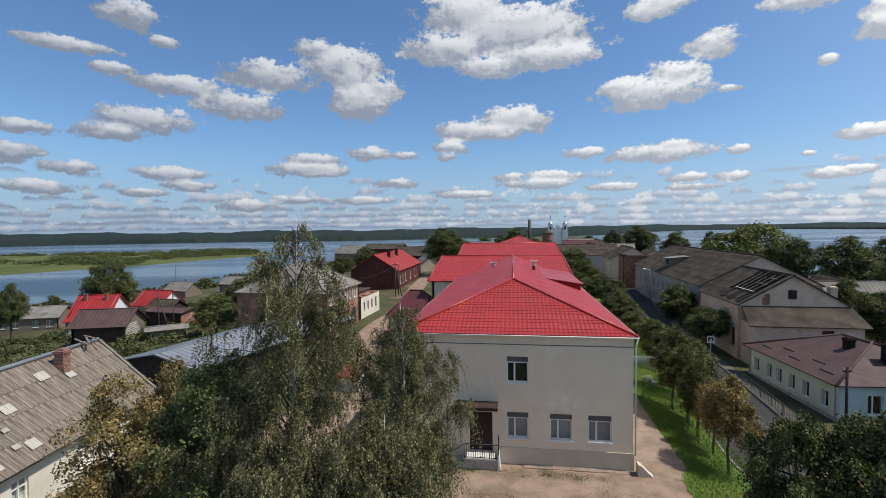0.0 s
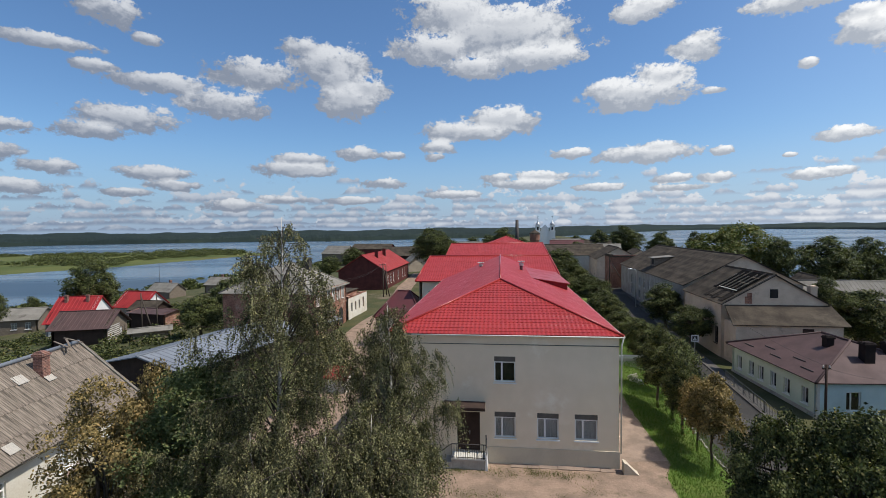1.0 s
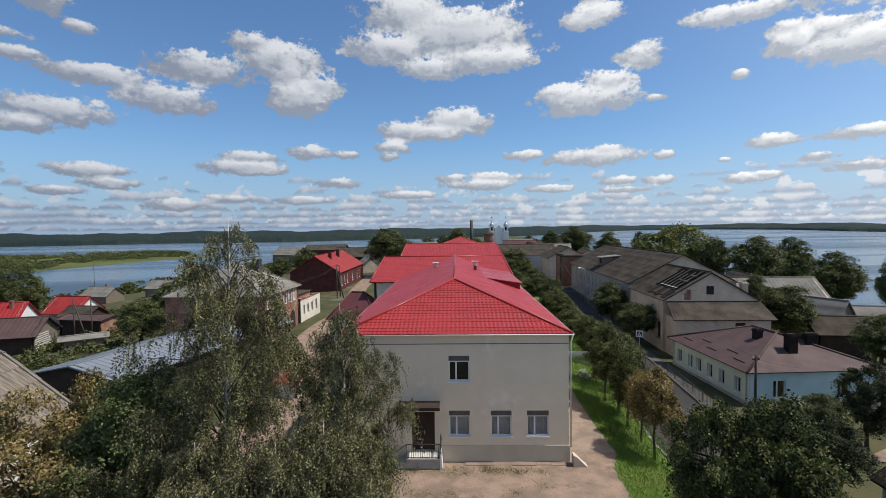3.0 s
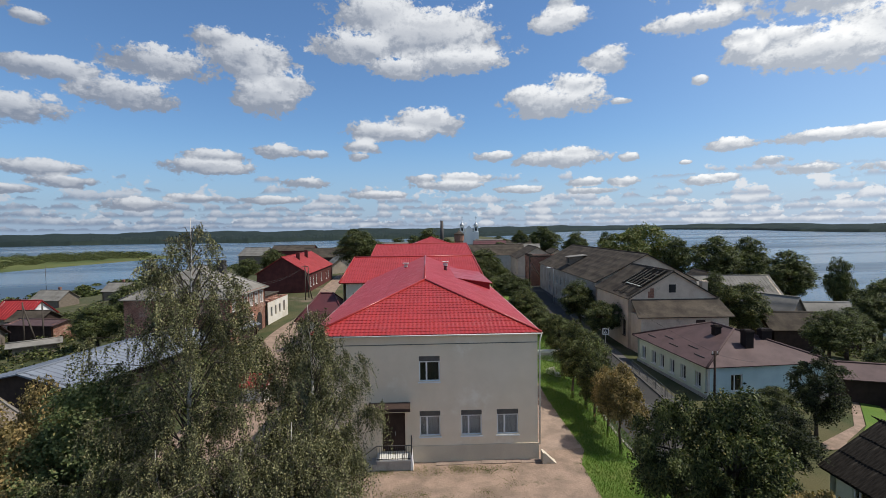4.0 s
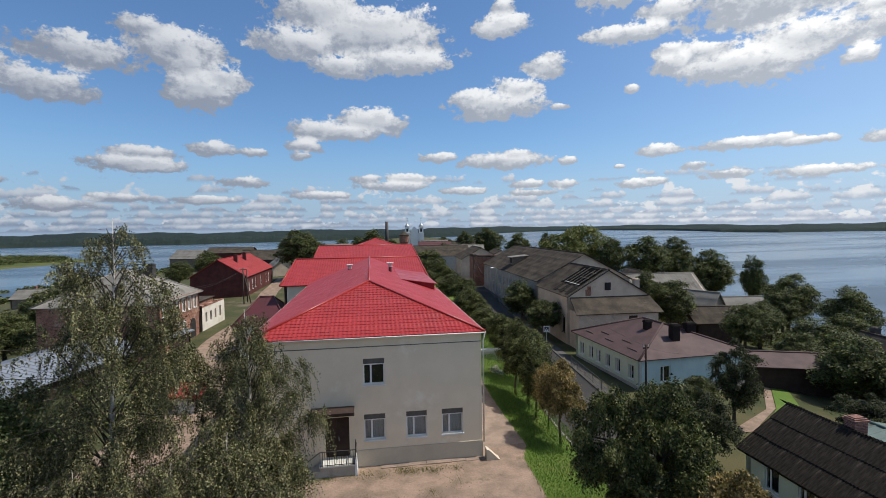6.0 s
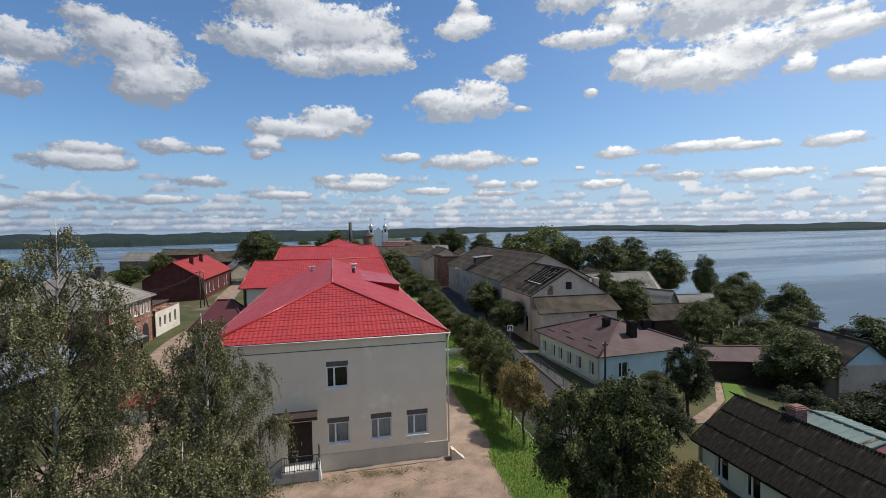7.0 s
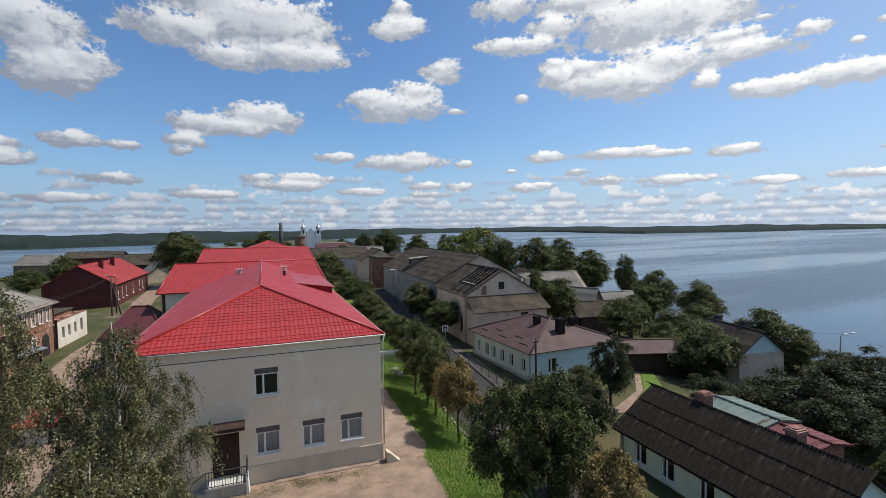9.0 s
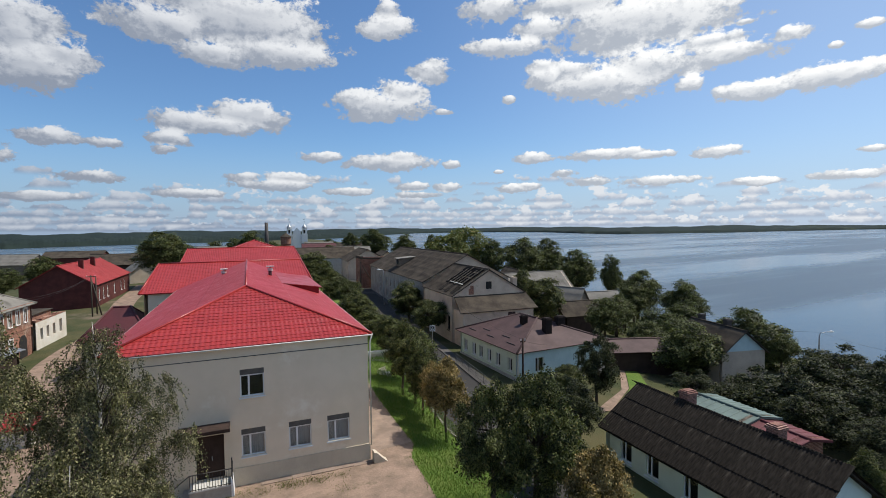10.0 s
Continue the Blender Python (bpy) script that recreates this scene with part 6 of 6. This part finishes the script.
def plant(kind, x, y, tall, wide, sink=0.0):
    k = COUNT.get(kind, 0)
    COUNT[kind] = k + 1
    trunk, crown, *rest = TREES[kind][k % len(TREES[kind])]
    h0, w0 = SIZES.get(kind, (1.0, 1.0))
    name, words = WORDS[kind]
    if kind in SIZES and kind != "autumn":
        sink = max(sink, wide * 0.85 * h0 / w0 * 0.9 - tall)
    z = height(x, y) - sink
    root = thing(name, Matrix.Translation((x, y, z)) @ Matrix.Rotation(k * 2.4, 4, "Z") @ Matrix.Diagonal((wide / w0, wide / w0, (tall + sink) / h0, 1)), words, "tree")
    part("trunk", trunk, None, root)
    part("crown", crown, None, root)
    for me in rest:
        part("bough", me, None, root)
    return root


plant("birch", -5.3, 16.8, 1.0, 1.0)
plant("birch", -2.0, 17.0, 1.0, 1.0)
plant("birch", -1.85, 14.8, 1.0, 1.0)
plant("birch_small", -3.4, 14.4, 0.95, 0.9)
plant("birch_small", -6.2, 14.8, 0.9, 0.9)
plant("maple_near", -8.7, 17.4, 9.7, 5.4)
plant("autumn_near", -12.3, 17.4, 8.9, 5.4)
plant("autumn_near", -10.9, 18.4, 9.1, 4.0)
for row in (
    ("lime", 1.1, 140.0, 14.5, 16.1),
    ("lime", -65.1, 91.2, 12.9, 10.5),
    ("lime", -78.5, 84.1, 10.8, 6.1),
    ("lime", -90.0, 107.3, 6.8, 5.2),
    ("lime", -39.4, 91.9, 6.9, 8.9),
    ("lime", -31.8, 64.6, 6.2, 7.0),
    ("lime", 47.3, 194.3, 7.1, 12.9),
    ("lime", 39.9, 144.6, 7.4, 12.2),
    ("street", 34.9, 114.8, 5.6, 10.8),
    ("street", 31.9, 94.8, 5.3, 9.9),
    ("street", 28.0, 74.9, 4.4, 8.2),
    ("street", 24.5, 59.1, 4.4, 6.4),
    ("lime", 104.8, 248.8, 17.2, 22.6),
    ("lime", 93.5, 188.0, 14.8, 13.7),
    ("willow", 90.9, 137.7, 19.9, 25.0),
    ("lime", 85.1, 147.1, 15.5, 8.9),
    ("lime", 97.1, 127.1, 15.9, 10.0),
    ("lime", 90.4, 104.3, 16.9, 15.1),
    ("street", 34.1, 66.8, 6.6, 7.6),
    ("street", 31.5, 55.7, 5.8, 5.8),
    ("street", 55.8, 64.2, 9.3, 7.0),
    ("lime", -15.3, 169.3, 1.4, 8.2),
    ("lime", -24.5, 146.0, 9.6, 9.0),
    ("lime", -30.5, 141.0, 7.6, 8.0),
    ("lime", 78.8, 216.1, 13.6, 10.5),
    ("lime", 34.8, 227.4, 14.1, 16.5),
    ("lime", 48.7, 235.0, 8.0, 14.2),
    ("street", 18.2, 34.4, 6.9, 4.6),
    ("street", 18.1, 36.5, 6.7, 3.7),
    ("autumn", 16.6, 26.8, 5.9, 3.3),
    ("autumn", 17.2, 29.4, 5.0, 2.7),
    ("maple", 15.9, 17.1, 7.9, 5.2),
    ("autumn", 15.6, 12.9, 5.9, 3.0),
    ("maple", 14.1, 18.2, 7.3, 4.3),
    ("maple", 18.8, 18.8, 5.4, 3.8),
    ("alder", 32.6, 27.6, 6.6, 4.6),
    ("alder", 24.5, 22.1, 4.8, 4.2),
    ("lime", 50.3, 29.8, 6.8, 8.7),
    ("street", 53.9, 56.5, 9.5, 7.8),
    ("lime", 94.0, 87.0, 15.2, 13.4),
    ("lime", 92.0, 74.1, 14.8, 6.0),
    ("lime", 87.5, 63.5, 12.2, 10.8),
    ("lime", 87.2, 53.2, 11.0, 10.4),
    ("lime", 55.6, 45.9, 7.3, 7.0),
    ("lime", 67.9, 46.1, 6.1, 7.7),
    ("lime", 74.2, 35.2, 8.5, 12.5),
    ("lime", 72.2, 29.9, 5.6, 5.3),
    ("alder", 50.2, 23.1, 3.3, 9.4),
    ("alder", 45.8, 17.2, 5.7, 10.3),
    ("alder", 59.2, 19.0, 6.6, 8.5),
    ("alder", 61.6, 16.7, 6.4, 5.6),
    ("alder", 43.0, 12.2, 5.1, 6.0),
    ("street", 30.7, 8.8, 4.3, 2.6),
    ("lime", 104.1, 108.1, 18.2, 12.4),
    ("alder", 38.0, 21.5, 2.6, 4.6),
):
    plant(*row)
# trees between the far houses
for row in (("lime", 36.0, 285.0, 10.0, 12.0), ("lime", 46.0, 282.0, 9.0, 11.0), ("lime", 56.0, 288.0, 8.0, 10.0), ("lime", 82.0, 262.0, 9.5, 12.0), ("lime", 24.0, 270.0, 9.0, 12.0), ("lime", 8.0, 262.0, 8.0, 11.0), ("lime", -8.0, 240.0, 7.0, 10.0), ("lime", 62.0, 196.0, 8.0, 9.0)):
    plant(*row)
# more of the dense garden trees above the shore
for row in (("alder", 39.5, 14.5, 5.0, 6.0), ("alder", 37.5, 9.5, 4.6, 5.0), ("alder", 49.0, 22.5, 3.0, 5.0), ("alder", 63.0, 22.0, 5.4, 7.0), ("lime", 60.0, 37.0, 6.0, 7.0), ("alder", 41.0, 23.5, 3.4, 4.6), ("maple", 33.4, 31.6, 2.6, 3.4), ("maple", 30.6, 29.8, 2.4, 3.2), ("lime", 66.0, 52.0, 7.4, 7.0), ("lime", 76.0, 46.0, 7.0, 8.0), ("lime", 54.0, 38.0, 5.4, 6.0), ("lime", 84.0, 62.0, 9.0, 9.0), ("lime", 100.0, 95.0, 12.0, 12.0), ("alder", 70.0, 14.0, 8.0, 7.5), ("alder", 47.0, 12.0, 7.0, 7.0), ("alder", 46.0, 16.5, 6.6, 7.0), ("alder", 52.0, 9.0, 5.4, 7.0), ("maple", 20.3, 40.0, 6.0, 4.6), ("street", 22.3, 48.5, 5.6, 5.0), ("street", 25.8, 66.0, 5.0, 5.4), ("street", 30.0, 84.0, 5.4, 6.0), ("street", 17.5, 31.8, 5.6, 3.4)):
    plant(*row)


def bushes():
    """Bushes and copses on the spit and along the left shore, one object."""
    rng = np.random.default_rng(9)
    pts = []
    for i in range(520):
        if i < 380:
            if i % 17 == 0:
                mid_az, mid_r, grow = rng.uniform(-60, -23), rng.uniform(0.25, 1.0), rng.uniform(0.8, 1.9)
            az = min(-22.0, mid_az + rng.normal() * 1.5)
            near = np.interp(az, [-75, -43, -33, -25, -19], [330, 336, 362, 420, 478])
            r = near + np.clip(mid_r + rng.normal() * 0.06, 0.06, 1.0) * np.interp(az, [-62, -43, -25, -20], [330, 320, 170, 20])
            ground, s = LAKE + 0.3, rng.uniform(1.4, 3.4) * grow
        else:
            az = rng.uniform(-50, -3)
            y = rng.uniform(60, 420)
            x = np.interp(y, [a for a, _ in LEFT_SHORE], [b for _, b in LEFT_SHORE]) + rng.uniform(2, 40)
            r, az = math.hypot(x, y), math.degrees(math.atan2(x, y))
            ground, s = height(x, y), rng.uniform(1.2, 2.6)
        c = np.array([r * math.sin(math.radians(az)), r * math.cos(math.radians(az)), ground])
        d = rng.normal(size=(210, 3))
        d /= np.linalg.norm(d, axis=1, keepdims=True)
        d[:, 2] = np.abs(d[:, 2])
        pts.append(c + d * rng.uniform(0.6, 1.1, (210, 1)) * s * np.array([1.5, 1.5, 0.9]))
    v, f = leaf_quads(np.concatenate(pts), 0.52, rng)
    ob = new("shore_bushes", quick_mesh("shore_bushes", v, f, M_LEAF_LIME))
    tagged(ob, "willow scrub and small trees on the marshy shore", "bushes", kind="stuff")


bushes()


def yard_bushes():
    """Garden greenery between the cottages."""
    rng = np.random.default_rng(19)
    pts = []
    spots = [(-30 - 60 * rng.random(), 50 + 70 * rng.random()) for _ in range(430)] + [(street_far(y) + 6 + 60 * rng.random(), y) for y in rng.uniform(-5, 130, 230)]
    spots += [(-9 - 16 * rng.random(), 34 + 22 * rng.random()) for _ in range(50)]
    for x, y in spots:
        if math.hypot(x + 84, y - 94) < 11 or (36.8 < x < 51 and 25.5 < y < 38.0):
            continue
        s = rng.uniform(0.6, 1.5)
        d = rng.normal(size=(240, 3))
        d /= np.linalg.norm(d, axis=1, keepdims=True)
        d[:, 2] = np.abs(d[:, 2])
        pts.append(np.array([x, y, height(x, y)]) + d * rng.uniform(0.4, 1.1, (240, 1)) * s * np.array([1.3, 1.3, 1.0]))
    v, f = leaf_quads(np.concatenate(pts), 0.17, rng)
    ob = new("garden_bushes", quick_mesh("garden_bushes", v, f, M_LEAF_MAPLE))
    tagged(ob, "overgrown garden shrubs between the cottages", "bushes", kind="stuff")


yard_bushes()


def lawn():
    """Grass on the strip between path and street, with a soil sheet under it."""
    strip("lawn", lambda y: path_edge(y), lambda y: street_near(y) - 0.1, [float(v) for v in np.arange(4, 120, 1.5)], 0.03, M_LAWN, "sunlit mown grass strip beside the street", "lawn")
    rng = np.random.default_rng(6)
    n = 90000
    y = 12 + 60 * rng.random(n) ** 1.5
    a = np.array([path_edge(q) for q in y])
    b = np.array([street_near(q) - 0.12 for q in y])
    x = a + (b - a) * rng.random(n) + rng.normal(size=n) * 0.12
    x = np.minimum(x, b)
    base = np.stack([x, y, np.full(n, 0.02)], 1)
    t = rng.uniform(0, 2 * math.pi, n)
    side = np.stack([np.cos(t), np.sin(t), np.zeros(n)], 1) * 0.013
    tip = base + np.stack([rng.normal(size=n) * 0.05, rng.normal(size=n) * 0.05, rng.uniform(0.06, 0.16, n)], 1)
    v = np.stack([base - side, base + side, tip], 1).reshape(-1, 3)
    ob = new("grass", quick_mesh("grass", v, np.arange(3 * n).reshape(-1, 3), M_GRASSBLADE))
    tagged(ob, "short green grass with dry tufts", "grass", kind="stuff")

    # scuffed tufts on the yard, along the wall's foot and at its edge
    n = 9000
    t = rng.uniform(0, 2 * math.pi, n)
    spot = rng.normal(size=(60, 2)) * 0.16
    seat = np.stack([rng.uniform(-3.0, 9.5, 60), np.where(np.arange(60) < 30, rng.uniform(24.9, 25.5, 60), rng.uniform(21.5, 24.2, 60))], 1)
    seat[:30, 1] += 0.15 * (10.0 - seat[:30, 0])
    pick = rng.integers(0, 60, n)
    xy = seat[pick] + rng.normal(size=(n, 2)) * (0.10 + 0.25 * np.abs(spot[pick, :1]) + 0.12)
    base = np.stack([xy[:, 0], xy[:, 1], np.full(n, 0.0)], 1)
    side = np.stack([np.cos(t), np.sin(t), np.zeros(n)], 1) * 0.012
    tip = base + np.stack([rng.normal(size=n) * 0.04, rng.normal(size=n) * 0.04, rng.uniform(0.04, 0.12, n)], 1)
    v = np.stack([base - side, base + side, tip], 1).reshape(-1, 3)
    ob = new("yard_tufts", quick_mesh("yard_tufts", v, np.arange(3 * n).reshape(-1, 3), M_LEAF_WILLOW))
    tagged(ob, "yellowish tufts of grass in the trodden yard", "grass", kind="stuff")


lawn()
